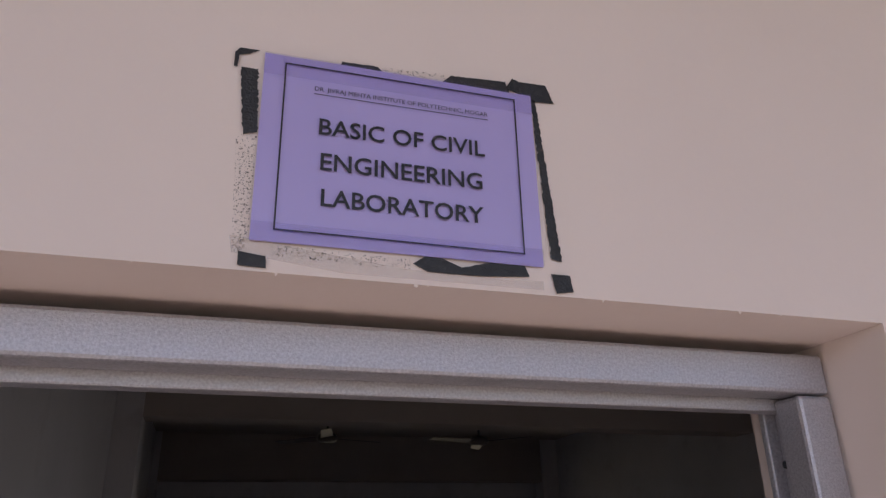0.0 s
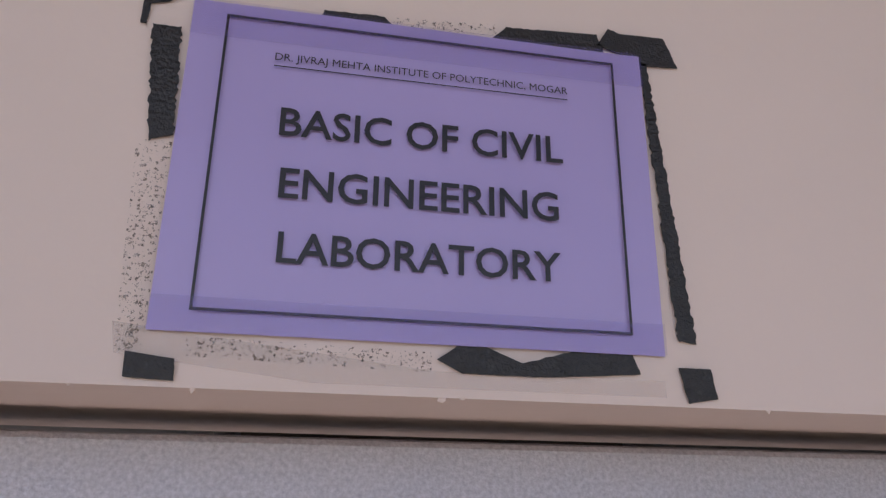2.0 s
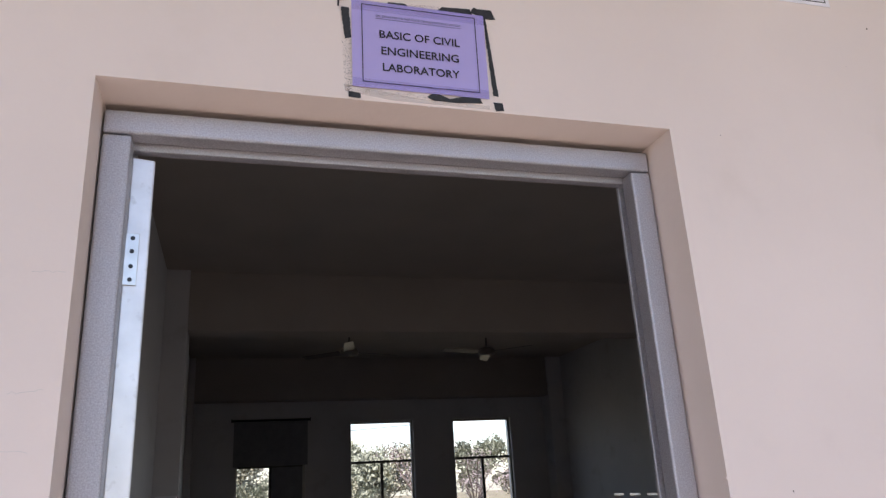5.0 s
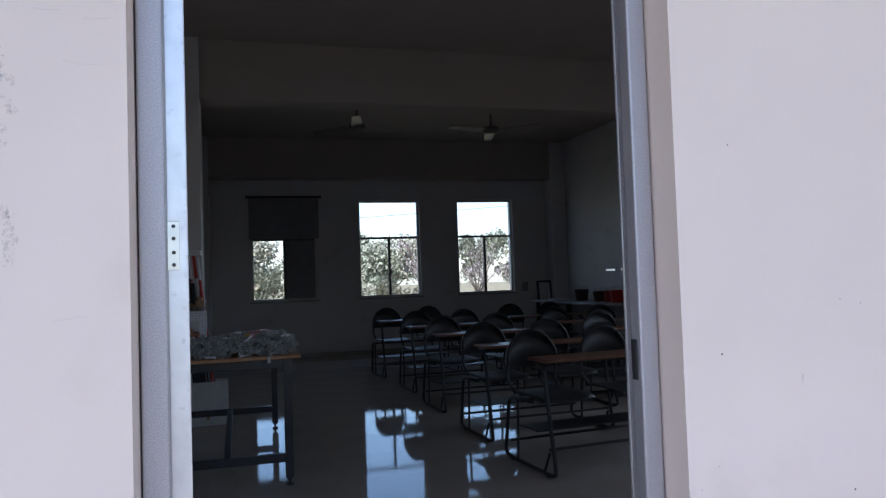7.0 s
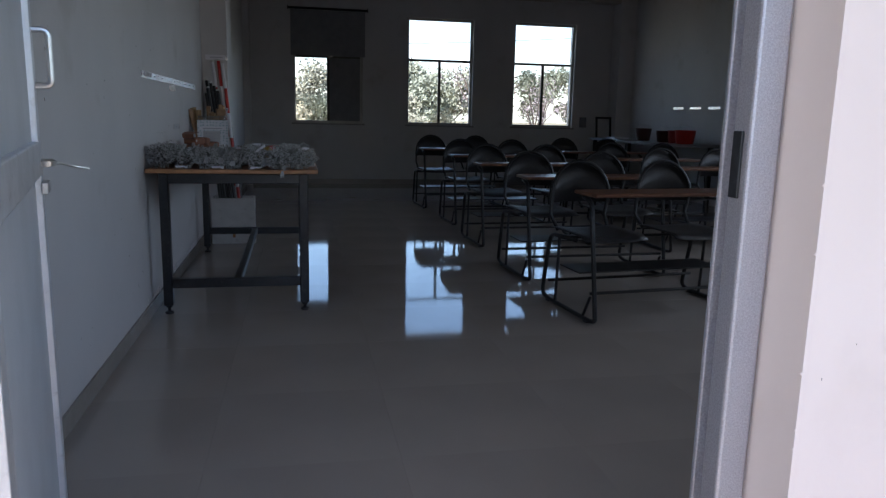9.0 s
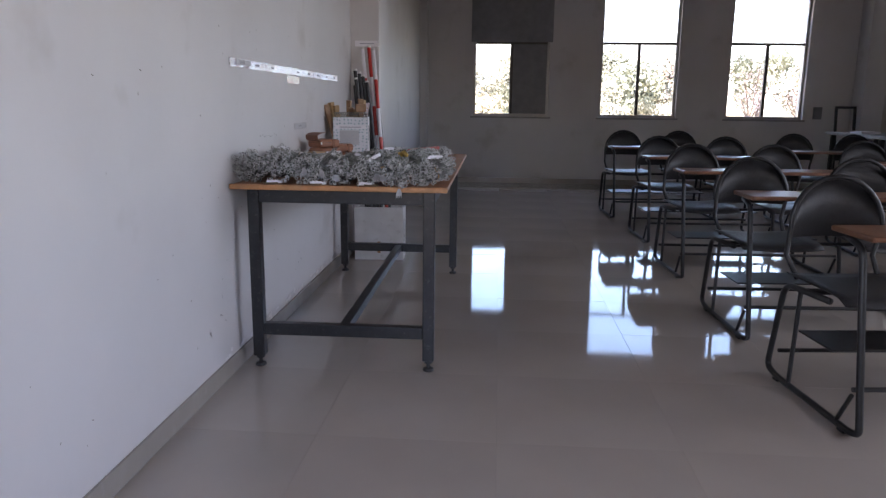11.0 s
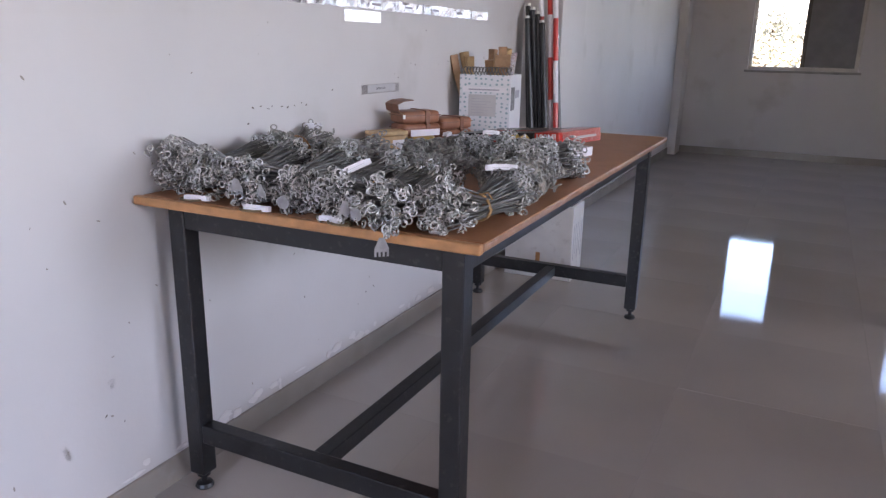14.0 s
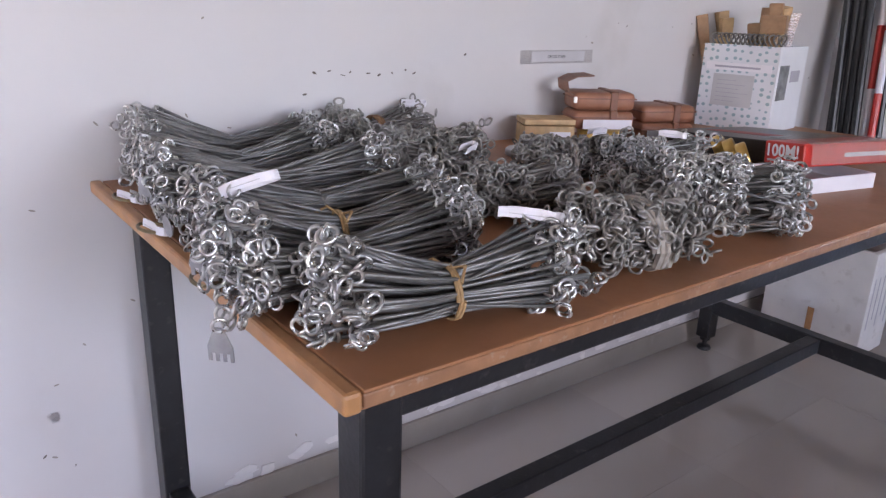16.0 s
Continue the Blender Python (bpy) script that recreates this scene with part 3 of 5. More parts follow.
# pencil scribbles on the plaster beside the doorway
for x0, z0, w, h, n in ((-0.49, 0.705, 0.014, 0.012, 5), (-0.465, 0.655, 0.016, 0.010, 4), (-0.463, 0.695, 0.004, 0.006, 2)):
    pts = [(x0 + w * k / (9 * n) + 0.4 * h * math.sin(k * 0.7), 0.0001, z0 + 0.5 * w * k / (9 * n) + h * 0.6 * math.cos(k * 0.7) * (0.5 + 0.5 * math.sin(k * 0.3))) for k in range(9 * n)]
    part("scribble", tube(bmesh.new(), pts, 0.0004, 4), M_PIT, WALL_DOOR)
for k in range(60):
    x, z, r = rnd.uniform(-0.9, 1.6), rnd.uniform(0.5, 2.9), rnd.uniform(0.0008, 0.0026)
    if OX0 - 0.01 < x < OX1 + 0.01 and z < OZ + 0.22:
        continue
    part("plaster_pit", lathe(bmesh.new(), [(r, 0), (r * 0.7, 0.0006)], 7), M_CRACK, WALL_DOOR).matrix_world = pose(x, 0, z, 90, 0, rnd.uniform(0, 90))
# ragged arris of the door reveal: small chips along the plaster edge
for k in range(120):
    s = rnd.random()
    if s < 0.45:
        x, z = OX1 + rnd.uniform(0, 0.004), rnd.uniform(0.3, OZ)
    elif s < 0.65:
        x, z = OX0 - rnd.uniform(0, 0.004), rnd.uniform(0.3, OZ)
    else:
        x, z = rnd.uniform(OX0, OX1), OZ + rnd.uniform(0, 0.003)
    r = rnd.uniform(0.0008, 0.003) * rnd.uniform(0.4, 1.0)
    bm = bmesh.new()
    bmesh.ops.create_icosphere(bm, subdivisions=1, radius=r)
    for v in bm.verts:
        v.co = Vector((v.co.x * rnd.uniform(0.5, 1.4), v.co.y * 0.35, v.co.z * rnd.uniform(0.5, 1.6)))
    part("plaster_chip", bm, M_WALL_OUT, WALL_DOOR).location = (x, 0.001, z)


# ---- lab table ----
TZ = 0.770
T = new("lab_table")
TM = pose(-0.354, 4.127, 0, 0, 0, 0.3)
T.matrix_world = TM


def lay(x, y):
    """Where a thing of the table's first plan, drawn a little longer and turned, lies in the room."""
    c, w = math.cos(radians(1.43)), math.sin(radians(1.43))
    dx, dy = x + 0.351, y - 4.388
    p = TM @ Vector(((c * dx + w * dy) * 0.983, (c * dy - w * dx) * 0.952, 0))
    return p.x, p.y


bm = box(bmesh.new(), -0.43, 0.4225, -0.922, 0.94, TZ - 0.024, TZ - 0.0035, 0.004)
part("tabletop", bm, M_TOP, T)
part("laminate", box(bmesh.new(), -0.418, 0.4295, -0.922, 0.928, TZ - 0.0035, TZ, 0.0015), M_TOP, T)
part("edging", box(bmesh.new(), -0.432, 0.429, -0.94, -0.922, TZ - 0.0215, TZ - 0.0003, 0.004), M_EDGE, T, "rounded varnished wood edging")
part("edging", box(bmesh.new(), 0.4225, 0.429, -0.922, 0.94, TZ - 0.018, TZ - 0.0037, 0.002), M_EDGE_WORN, T, "worn pale edge strip")
LX, LY0, LY1 = 0.354, -0.87, 0.887
for sx in (-1, 1):
    for ly in (LY0, LY1):
        leg = part("leg", box(bmesh.new(), sx * LX - 0.0235, sx * LX + 0.0235, ly - 0.0235, ly + 0.0235, 0.045, TZ - 0.026, 0.004), M_BLACK, T)
        part("foot", lathe(bmesh.new(), [(0.022, 0.0), (0.024, 0.004), (0.02, 0.012), (0.008, 0.016), (0.008, 0.034), (0.017, 0.034), (0.017, 0.045)], 14, (sx * LX, ly, 0)), M_BLACK, leg)
for ly in (LY0, LY1):
    part("apron", box(bmesh.new(), -LX + 0.0235, LX - 0.0235, ly - 0.02, ly + 0.02, TZ - 0.078, TZ - 0.026, 0.003), M_BLACK, T)
    part("stretcher", box(bmesh.new(), -LX + 0.0235, LX - 0.0235, ly - 0.019, ly + 0.019, 0.138, 0.188, 0.003), M_BLACK, T)
for sx in (-1, 1):
    part("apron", box(bmesh.new(), sx * LX - 0.02, sx * LX + 0.02, LY0 + 0.0235, LY1 - 0.0235, TZ - 0.078, TZ - 0.026, 0.003), M_BLACK, T)
part("stretcher", box(bmesh.new(), -0.02, 0.02, LY0 + 0.019, LY1 - 0.019, 0.142, 0.184, 0.003), M_BLACK, T)
tagged(T, "long lab table, brown laminate top on black steel frame", "table")

# white plaster showing along the top of the skirting under the table
rnd = random.Random(21)
for k in range(46):
    y = 3.0 + 2.3 * rnd.random() ** 0.8
    w, h = rnd.uniform(0.006, 0.035), rnd.uniform(0.003, 0.016)
    out = [(w * math.cos(j * math.tau / 9) * rnd.uniform(0.6, 1.2), h * math.sin(j * math.tau / 9) * rnd.uniform(0.6, 1.3)) for j in range(9)]
    part("plaster_patch", prism(bmesh.new(), out, -0.0008 - 0.00006 * k, 0.0), M_WHITE_PLASTER, WALL_LEFT).matrix_world = pose(XL, y, 0.074 + rnd.uniform(0.002, 0.03), 0, 0, 90)
# hand and shoe scuffs
for k, (y, z) in enumerate(((2.95, 0.235), (3.08, 0.345))):
    w, h = rnd.uniform(0.005, 0.014), rnd.uniform(0.01, 0.028)
    out = [(w * math.cos(j * math.tau / 12) * rnd.uniform(0.4, 1.2), h * math.sin(j * math.tau / 12) * rnd.uniform(0.4, 1.3)) for j in range(12)]
    part("scuff", prism(bmesh.new(), out, -0.0003 - 0.00005 * k, 0.0), M_SCUFF, WALL_LEFT).matrix_world = pose(XL, y, z, 0, 0, 90) @ pose(0, 0, 0, 0, rnd.uniform(-50, 50), 0)


# ---- survey chains on the table ----
def ring_mesh(R, r, n=10, k=5):
    vs, fs = [], []
    for i in range(n):
        a = i * math.tau / n
        for j in range(k):
            b = j * math.tau / k
            vs.append(((R + r * math.cos(b)) * math.cos(a), (R + r * math.cos(b)) * math.sin(a), r * math.sin(b)))
    for i in range(n):
        for j in range(k):
            fs.append((i * k + j, ((i + 1) % n) * k + j, ((i + 1) % n) * k + (j + 1) % k, i * k + (j + 1) % k))
    return np.array(vs), np.array(fs)


RING_V, RING_F = ring_mesh(0.0070, 0.0019, 12, 6)


def rings_part(poses, parent, material, scales):
    vs, fs, base = [], [], 0
    for m, s in zip(poses, scales):
        rot = np.array(m.to_3x3())
        stretch = np.array((1.0, s, 1.0))
        vs.append((RING_V * stretch) @ rot.T + np.array(m.translation))
        fs.append(RING_F + base)
        base += len(RING_V)
    me = bpy.data.meshes.new("link_end")
    me.from_pydata(np.concatenate(vs).tolist(), [], np.concatenate(fs).tolist())
    me.materials.append(material)
    for p in me.polygons:
        p.use_smooth = True
    ob = new("link_end", me)
    ob.parent = parent
    return tagged(ob, kind="stuff")


def ribbon(bm, pts, width_dir, width, thick=0.0005):
    """A flat strip bent along a line of points."""
    pts, w = [Vector(p) for p in pts], Vector(width_dir).normalized() * width / 2
    rows = []
    for i, p in enumerate(pts):
        d = (pts[min(i + 1, len(pts) - 1)] - pts[max(i - 1, 0)]).normalized()
        nrm = d.cross(w).normalized() * thick
        rows.append([bm.verts.new(q) for q in (p - w, p + w, p + w + nrm, p - w + nrm)])
    for a, b in zip(rows, rows[1:]):
        for k in range(4):
            bm.faces.new((a[k], a[(k + 1) % 4], b[(k + 1) % 4], b[k]))
    bm.faces.new(rows[0][::-1])
    bm.faces.new(rows[-1])
    return bm


def chain_bundle(p0, p1, seed, rods=52, wide=0.062, high=0.043, waist=0.42, tie=None, rust=0, ends=(1.0, 1.0), label="", cover=None):
    """A folded survey chain: straight wire links gathered at the waist, with clusters of connecting rings at both ends."""
    rnd = random.Random(seed)
    a, b = Vector((*lay(*p0), 0)), Vector((*lay(*p1), 0))
    length = (b - a).length
    yaw = math.degrees(math.atan2(-(b - a).x, (b - a).y))
    bundle = new("survey_chain")
    bundle.matrix_world = pose((a.x + b.x) / 2, (a.y + b.y) / 2, TZ, 0, 0, yaw)
    zc = high * 0.98
    bm = bmesh.new()
    ring_poses, ring_scales = [], []
    for i in range(int(rods * 1.2)):
        u = math.sqrt(rnd.random()) * 0.95
        th = rnd.uniform(0, math.tau)
        th2 = th + rnd.gauss(0, 0.28)
        e0 = Vector((u * wide * ends[0] * math.cos(th), -length / 2 + rnd.uniform(-0.014, 0.03), zc * ends[0] + u * high * ends[0] * math.sin(th)))
        e1 = Vector((u * wide * ends[1] * math.cos(th2), length / 2 + rnd.uniform(-0.03, 0.014), zc * ends[1] + u * high * ends[1] * math.sin(th2)))
        mid = Vector((u * wide * waist * math.cos(th + 0.2), rnd.uniform(-0.02, 0.02), max(0.004, high * 0.62 + u * high * waist * 1.1 * math.sin(th + 0.2))))
        for e in (e0, e1):
            e.z = max(0.003, e.z)
        q0, q1 = e0.lerp(mid, 0.55), mid.lerp(e1, 0.45)
        q0.z -= 0.002
        tube(bm, [e0, q0, mid, q1, e1], 0.0021, 6)
        for e, sgn in ((e0, -1), (e1, 1)):
            at = Vector(e)
            for k in range(2):
                at = at + Vector((rnd.gauss(0, 0.006), sgn * rnd.uniform(-0.002, 0.013), rnd.gauss(-0.0015, 0.006)))
                at.z = max(0.006, at.z)
                ring_poses.append(pose(at.x, at.y, at.z, rnd.uniform(0, 180), rnd.uniform(0, 180), rnd.uniform(0, 360)))
                ring_scales.append(rnd.choice((1.0, 1.0, 1.15, 1.4)))
    # rings of the doubled links lying over the bundle
    if cover:
        for i in range(int(rods * 3.6 * (cover[1] - cover[0]) + rods * 0.7)):
            f = rnd.uniform(*cover)
            w = ends[0] + (waist - ends[0]) * f * 2 if f < 0.5 else waist + (ends[1] - waist) * (f - 0.5) * 2
            th = rnd.uniform(-0.6, math.pi + 0.6)
            at = Vector((wide * w * math.cos(th) * rnd.uniform(0.85, 1.06), (f - 0.5) * length, high * 0.8 + high * w * math.sin(th) * rnd.uniform(0.85, 1.08)))
            at.z = max(0.005, at.z)
            for k in range(2):
                ring_poses.append(pose(at.x, at.y, at.z, rnd.uniform(0, 180), rnd.uniform(0, 180), rnd.uniform(0, 360)))
                ring_scales.append(rnd.choice((1.0, 1.15, 1.4)))
                at = at + Vector((rnd.gauss(0, 0.004), rnd.gauss(0, 0.006), rnd.gauss(0, 0.003)))
                at.z = max(0.005, at.z)
    metal = M_WIRE_OLD if rust else M_WIRE
    tagged(part("folded_wire", bm, metal, bundle, "", True), kind="stuff")
    rings_part(ring_poses, bundle, M_RING_OLD if rust else M_RING, ring_scales)
    if tie:
        mat_t, turns, thick = tie
        bm = bmesh.new()
        pts = []
        for k in range(turns * 16 + 1):
            t = k * math.tau / 16
            pts.append((wide * waist * 1.12 * math.cos(t) + rnd.uniform(-1, 1) * 0.001, (k / 16 - turns / 2) * thick * 1.6, max(0.002, high * 0.62 + high * waist * 1.28 * math.sin(t))))
        tube(bm, pts, thick, 6)
        tube(bm, [(0, 0, high * 1.1), (0.015, 0.01, high * 1.22), (0.035, -0.004, high * 1.05)], thick * 0.8, 5)
        tube(bm, [(0, 0, high * 1.1), (-0.012, -0.012, high * 1.25), (-0.03, -0.022, high * 1.0)], thick * 0.8, 5)
        part("twine", bm, mat_t, bundle, "knotted twine round the waist")
    return tagged(bundle, label or "bundled grey steel survey chain folded on the table", "chain", "folded chains on the table")


JUTE = lambda: (M_JUTE, 2, 0.0022)
chain_bundle((-0.705, 3.475), (-0.690, 3.775), 1, 66, 0.068, 0.064, ends=(1.05, 0.8))
chain_bundle((-0.580, 3.445), (-0.560, 3.735), 2, 66, 0.068, 0.06, ends=(1.0, 0.9))
chain_bundle((-0.455, 3.440), (-0.420, 3.760), 3, 66, 0.068, 0.056, ends=(1.0, 0.95))
chain_bundle((-0.330, 3.445), (-0.290, 3.765), 4, 62, 0.066, 0.05, ends=(1.0, 0.85), tie=(M_WIRE, 1, 0.001))
chain_bundle((-0.215, 3.425), (-0.165, 3.72), 5, 62, 0.066, 0.052, tie=JUTE(), ends=(1.0, 0.85))
chain_bundle((-0.095, 3.405), (-0.105, 3.68), 6, 58, 0.06, 0.052, ends=(1.05, 0.8))
chain_bundle((0.010, 3.455), (0.050, 3.70), 7, 66, 0.062, 0.05, tie=JUTE(), ends=(1.05, 0.95), label="bundled steel survey chain tied with jute twine")
chain_bundle((-0.715, 3.845), (-0.725, 4.05), 8, 54, 0.062, 0.056, 0.7, cover=(0.0, 0.3), tie=(M_JUTE_DARK, 3, 0.003), rust=1, label="tarnished survey chain tied with brown twine")
chain_bundle((-0.565, 3.87), (-0.50, 4.03), 9, 48, 0.052, 0.048, 0.8, rust=1, cover=(0.0, 0.75))
chain_bundle((-0.285, 3.835), (-0.225, 4.0), 10, 44, 0.055, 0.042, 0.8, rust=1, cover=(0.0, 0.6))
chain_bundle((-0.43, 4.12), (-0.36, 4.27), 11, 40, 0.046, 0.042, 0.8, rust=1, cover=(0.0, 0.9), tie=(M_CLOTH, 2, 0.003))
chain_bundle((-0.305, 4.215), (-0.255, 4.38), 12, 44, 0.046, 0.046, 0.85, cover=(0.0, 0.55))
chain_bundle((-0.02, 3.825), (0.01, 3.985), 13, 50, 0.062, 0.045, 0.85, rust=1, cover=(0.0, 0.85), tie=(M_CLOTH, 3, 0.0055), label="survey chain bound with a grey cloth strip")
chain_bundle((-0.10, 4.125), (0.025, 4.215), 14, 76, 0.072, 0.054, 0.95, cover=(0.0, 0.62), label="bright steel survey chain folded on the table")
chain_bundle((-0.175, 4.06), (-0.13, 4.20), 15, 30, 0.032, 0.034, 0.8, rust=1, cover=(0.6, 0.9))


def paper_tag(x, y, z, yaw, length=0.085, tilt=0, loop=0.016, lift=0):
    """A white paper label folded into a flat loop."""
    t = new("paper_tag")
    t.matrix_world = pose(*lay(x, y), z, tilt, lift, yaw)
    pts = [(-length / 2, 0, 0), (-length / 4, -0.001, 0.002), (length / 4, 0.001, 0.002), (length / 2, 0, 0)]
    end = [(length / 2 + loop * math.sin(k * math.pi / 6) * 0.6, loop / 2 - loop / 2 * math.cos(k * math.pi / 6), 0) for k in range(1, 6)]
    back = [(length / 2, loop, 0), (-length / 2, loop, 0)]
    part("strip", ribbon(bmesh.new(), pts + end + back, (0, 0, 1), 0.011), M_WHITE, t)
    part("writing", box(bmesh.new(), -length * 0.3, length * 0.3, -0.0032, -0.0028, -0.0004, 0.0004), M_LABELGREY, t)
    return tagged(t, "white paper label strip looped through a chain", "label", "paper labels on the chains")


paper_tag(-0.185, 3.45, TZ + 0.108, 55, 0.06, -20, 0.012, -20)
paper_tag(0.035, 3.675, TZ + 0.098, 35, 0.06, -12, 0.012)
paper_tag(-0.41, 3.398, TZ + 0.010, 5, 0.048, -8, 0.02)
paper_tag(-0.59, 3.408, TZ + 0.010, 12, 0.048, -8, 0.02)
paper_tag(-0.735, 4.05, TZ + 0.10, 60, 0.045, 30, 0.012)
paper_tag(-0.34, 3.90, TZ + 0.085, 120, 0.045, 20, 0.012)
paper_tag(-0.275, 4.33, TZ + 0.09, 25, 0.042, -10, 0.012)
paper_tag(-0.37, 4.24, TZ + 0.085, 95, 0.04, 10, 0.012)
paper_tag(-0.22, 3.40, TZ + 0.009, 0, 0.04, -8, 0.02)


def brass_handle(x, y, yaw):
    """A chain's end handle: an oval wire bow with a swivel."""
    h = new("brass_bow")
    h.matrix_world = pose(*lay(x, y), TZ + 0.004, 0, 0, yaw)
    oval = [(0.027 * math.cos(k * math.tau / 20), 0.015 * math.sin(k * math.tau / 20), 0.002) for k in range(20)]
    part("bow", tube(bmesh.new(), oval, 0.0025, 7, True), M_BRASS_OLD, h)
    part("swivel", tube(bmesh.new(), [(0.0, 0.013, 0.002), (0.0, 0.036, 0.004)], 0.0032, 8), M_BRASS_OLD, h)
    return tagged(h, "tarnished oval brass bow of a chain lying on tabletop", "brass bow", "brass bows of the chains")


brass_handle(-0.60, 3.412, 10)
brass_handle(-0.415, 3.402, 12)
brass_handle(-0.19, 3.40, -5)


def tally(x, y, z, rx, rz, teeth):
    """A thin tally plate: a toothed comb, or a round disc where teeth is 0."""
    bm = bmesh.new()
    if teeth:
        out = [(-0.005, 0.0), (0.005, 0.0), (0.0135, -0.021), (0.0135, -0.037)]
        step = 0.027 / (2 * teeth - 1)
        x1 = 0.0135
        for k in range(teeth):
            out += [(x1 - step, -0.037)]
            x1 -= step
            if k < teeth - 1:
                out += [(x1, -0.028), (x1 - step, -0.028), (x1 - step, -0.037)]
                x1 -= step
        out += [(-0.0135, -0.021)]
        prism(bm, out, -0.0005, 0.0005)
    else:
        prism(bm, [(0.014 * math.sin(k * math.tau / 20), 0.014 * math.cos(k * math.tau / 20)) for k in range(20)], -0.0005, 0.0005)
    ob = part("tally_plate", bm, M_TALLY, None)
    ob.matrix_world = pose(*lay(x, y), z, rx, 0, rz)
    return tagged(ob, "toothed metal tally plate hanging from a chain" if teeth else "round metal tally disc on a chain", "tally", "chain tallies")


tally(-0.075, 3.372, TZ - 0.002, 4, 42, 4)
tally(-0.33, 3.40, TZ + 0.03, 5, 5, 0)
tally(-0.39, 3.402, TZ + 0.062, 8, -12, 4)
tally(-0.46, 3.405, TZ + 0.066, 8, 20, 3)
tally(-0.165, 3.385, TZ + 0.055, 6, 30, 3)
tally(-0.14, 3.384, TZ + 0.032, 5, -10, 0)


# ---- instrument cases, boxes and rods at the far end of the table ----
def wooden_box(x, y, yaw):
    b = new("wooden_box")
    b.matrix_world = pose(*lay(x, y), TZ, 0, 0, yaw)
    part("body", box(bmesh.new(), -0.06, 0.06, -0.04, 0.04, 0, 0.045, 0.002), M_PINE, b)
    part("lid", box(bmesh.new(), -0.0605, 0.0605, -0.0405, 0.0405, 0.047, 0.06, 0.002), M_PINE, b)
    part("label", box(bmesh.new(), 0.0, 0.05, -0.0412, -0.0403, 0.012, 0.032), M_WHITE, b)
    return tagged(b, "small pale wooden box with a paper label", "box")


def leather_case(x, y, yaw, z=0.0, open_flap=False):
    c = new("leather_case")
    c.matrix_world = pose(*lay(x, y), TZ + z, 0, 0, yaw)
    part("body", box(bmesh.new(), -0.075, 0.075, -0.05, 0.05, 0, 0.042, 0.012), M_LEATHER, c, "", True)
    part("strap", box(bmesh.new(), 0.012, 0.03, -0.053, 0.053, -0.0 + 0.001, 0.0445, 0.002), M_LEATHER_DARK, c)
    part("seam", box(bmesh.new(), -0.076, 0.076, -0.0515, 0.0515, 0.026, 0.029, 0.001), M_LEATHER_DARK, c)
    if open_flap:
        part("flap", ribbon(bmesh.new(), [(-0.07, 0, 0.035), (-0.088, 0, 0.045), (-0.092, 0, 0.065), (-0.07, 0, 0.075), (-0.03, 0, 0.078)], (0, 1, 0), 0.085, 0.003), M_LEATHER_DARK, c)
        part("buckle", box(bmesh.new(), -0.078, -0.07, -0.055, -0.05, 0.018, 0.032, 0.001), M_STEEL, c)
    return tagged(c, "brown leather instrument case" + (" with its flap open" if open_flap else ""), "case", "leather cases")


wooden_box(-0.70, 4.42, 62)
tin = part("round_tin", lathe(bmesh.new(), [(0.052, 0), (0.054, 0.004), (0.054, 0.03), (0.05, 0.034)], 28), M_BRASS, None, "", True)
tin.location = (*lay(-0.645, 4.555), TZ)
tagged(tin, "round yellow metal tape case under leather cases", "tin")
lab = tagged(slab("case_label", -0.06, 0.06, -0.0015, 0, 0, 0.022, M_WHITE), "white paper label strip on stacked leather cases", "label")
leather_case(-0.67, 4.57, 62, 0.034)
lab.matrix_world = pose(*lay(-0.617, 4.548), TZ + 0.036, 0, 0, 62)
leather_case(-0.675, 4.575, 60, 0.077, True)
leather_case(-0.63, 4.76, 70, 0.0)
leather_case(-0.635, 4.765, 68, 0.043)
lab = tagged(slab("case_label", -0.06, 0.06, -0.0015, 0, 0, 0.022, M_WHITE), "white paper label strip on brown case", "label")
lab.matrix_world = pose(*lay(-0.575, 4.735), TZ + 0.006, 0, 0, 70)
# flat measuring tape cases
for x, y, r in ((-0.60, 4.27, 0.045), (-0.55, 4.30, 0.035)):
    tp = new("tape_measure")
    tp.location = (*lay(x, y), TZ)
    part("case", lathe(bmesh.new(), [(r, 0), (r * 1.04, 0.003), (r * 1.04, 0.012), (r * 0.94, 0.016)], 24), M_ZINC, tp, "", True)
    part("hub", lathe(bmesh.new(), [(r * 0.4, 0.016), (r * 0.36, 0.02), (0.004, 0.021)], 18), M_STEEL, tp)
    part("crank", box(bmesh.new(), -0.004, r * 0.9, -0.004, 0.004, 0.021, 0.024, 0.001), M_STEEL, tp)
    tagged(tp, "flat grey metal tape measure case", "tape measure", "tape measures")

# patterned carton with pegs and arrows
carton = new("carton")
carton.matrix_world = pose(*lay(-0.655, 5.205), TZ, 0, 0, 8) @ Matrix.Diagonal((1.22, 1.12, 1.02, 1))
CS, CH = 0.087, 0.222
for a, b, c, d in ((-CS, CS, -CS, -CS + 0.004), (-CS, CS, CS - 0.004, CS), (-CS, -CS + 0.004, -CS + 0.004, CS - 0.004), (CS - 0.004, CS, -CS + 0.004, CS - 0.004)):
    part("side", box(bmesh.new(), a, b, c, d, 0, CH, 0.001), M_DOTTED if d < 0 else M_CARTON, carton)
part("bottom", box(bmesh.new(), -CS + 0.004, CS - 0.004, -CS + 0.004, CS - 0.004, 0, 0.004), M_CARTON, carton)
part("label", box(bmesh.new(), -0.055, 0.04, -CS - 0.0012, -CS - 0.0004, 0.06, 0.145), M_LABELGREY, carton, "large printed paper label")
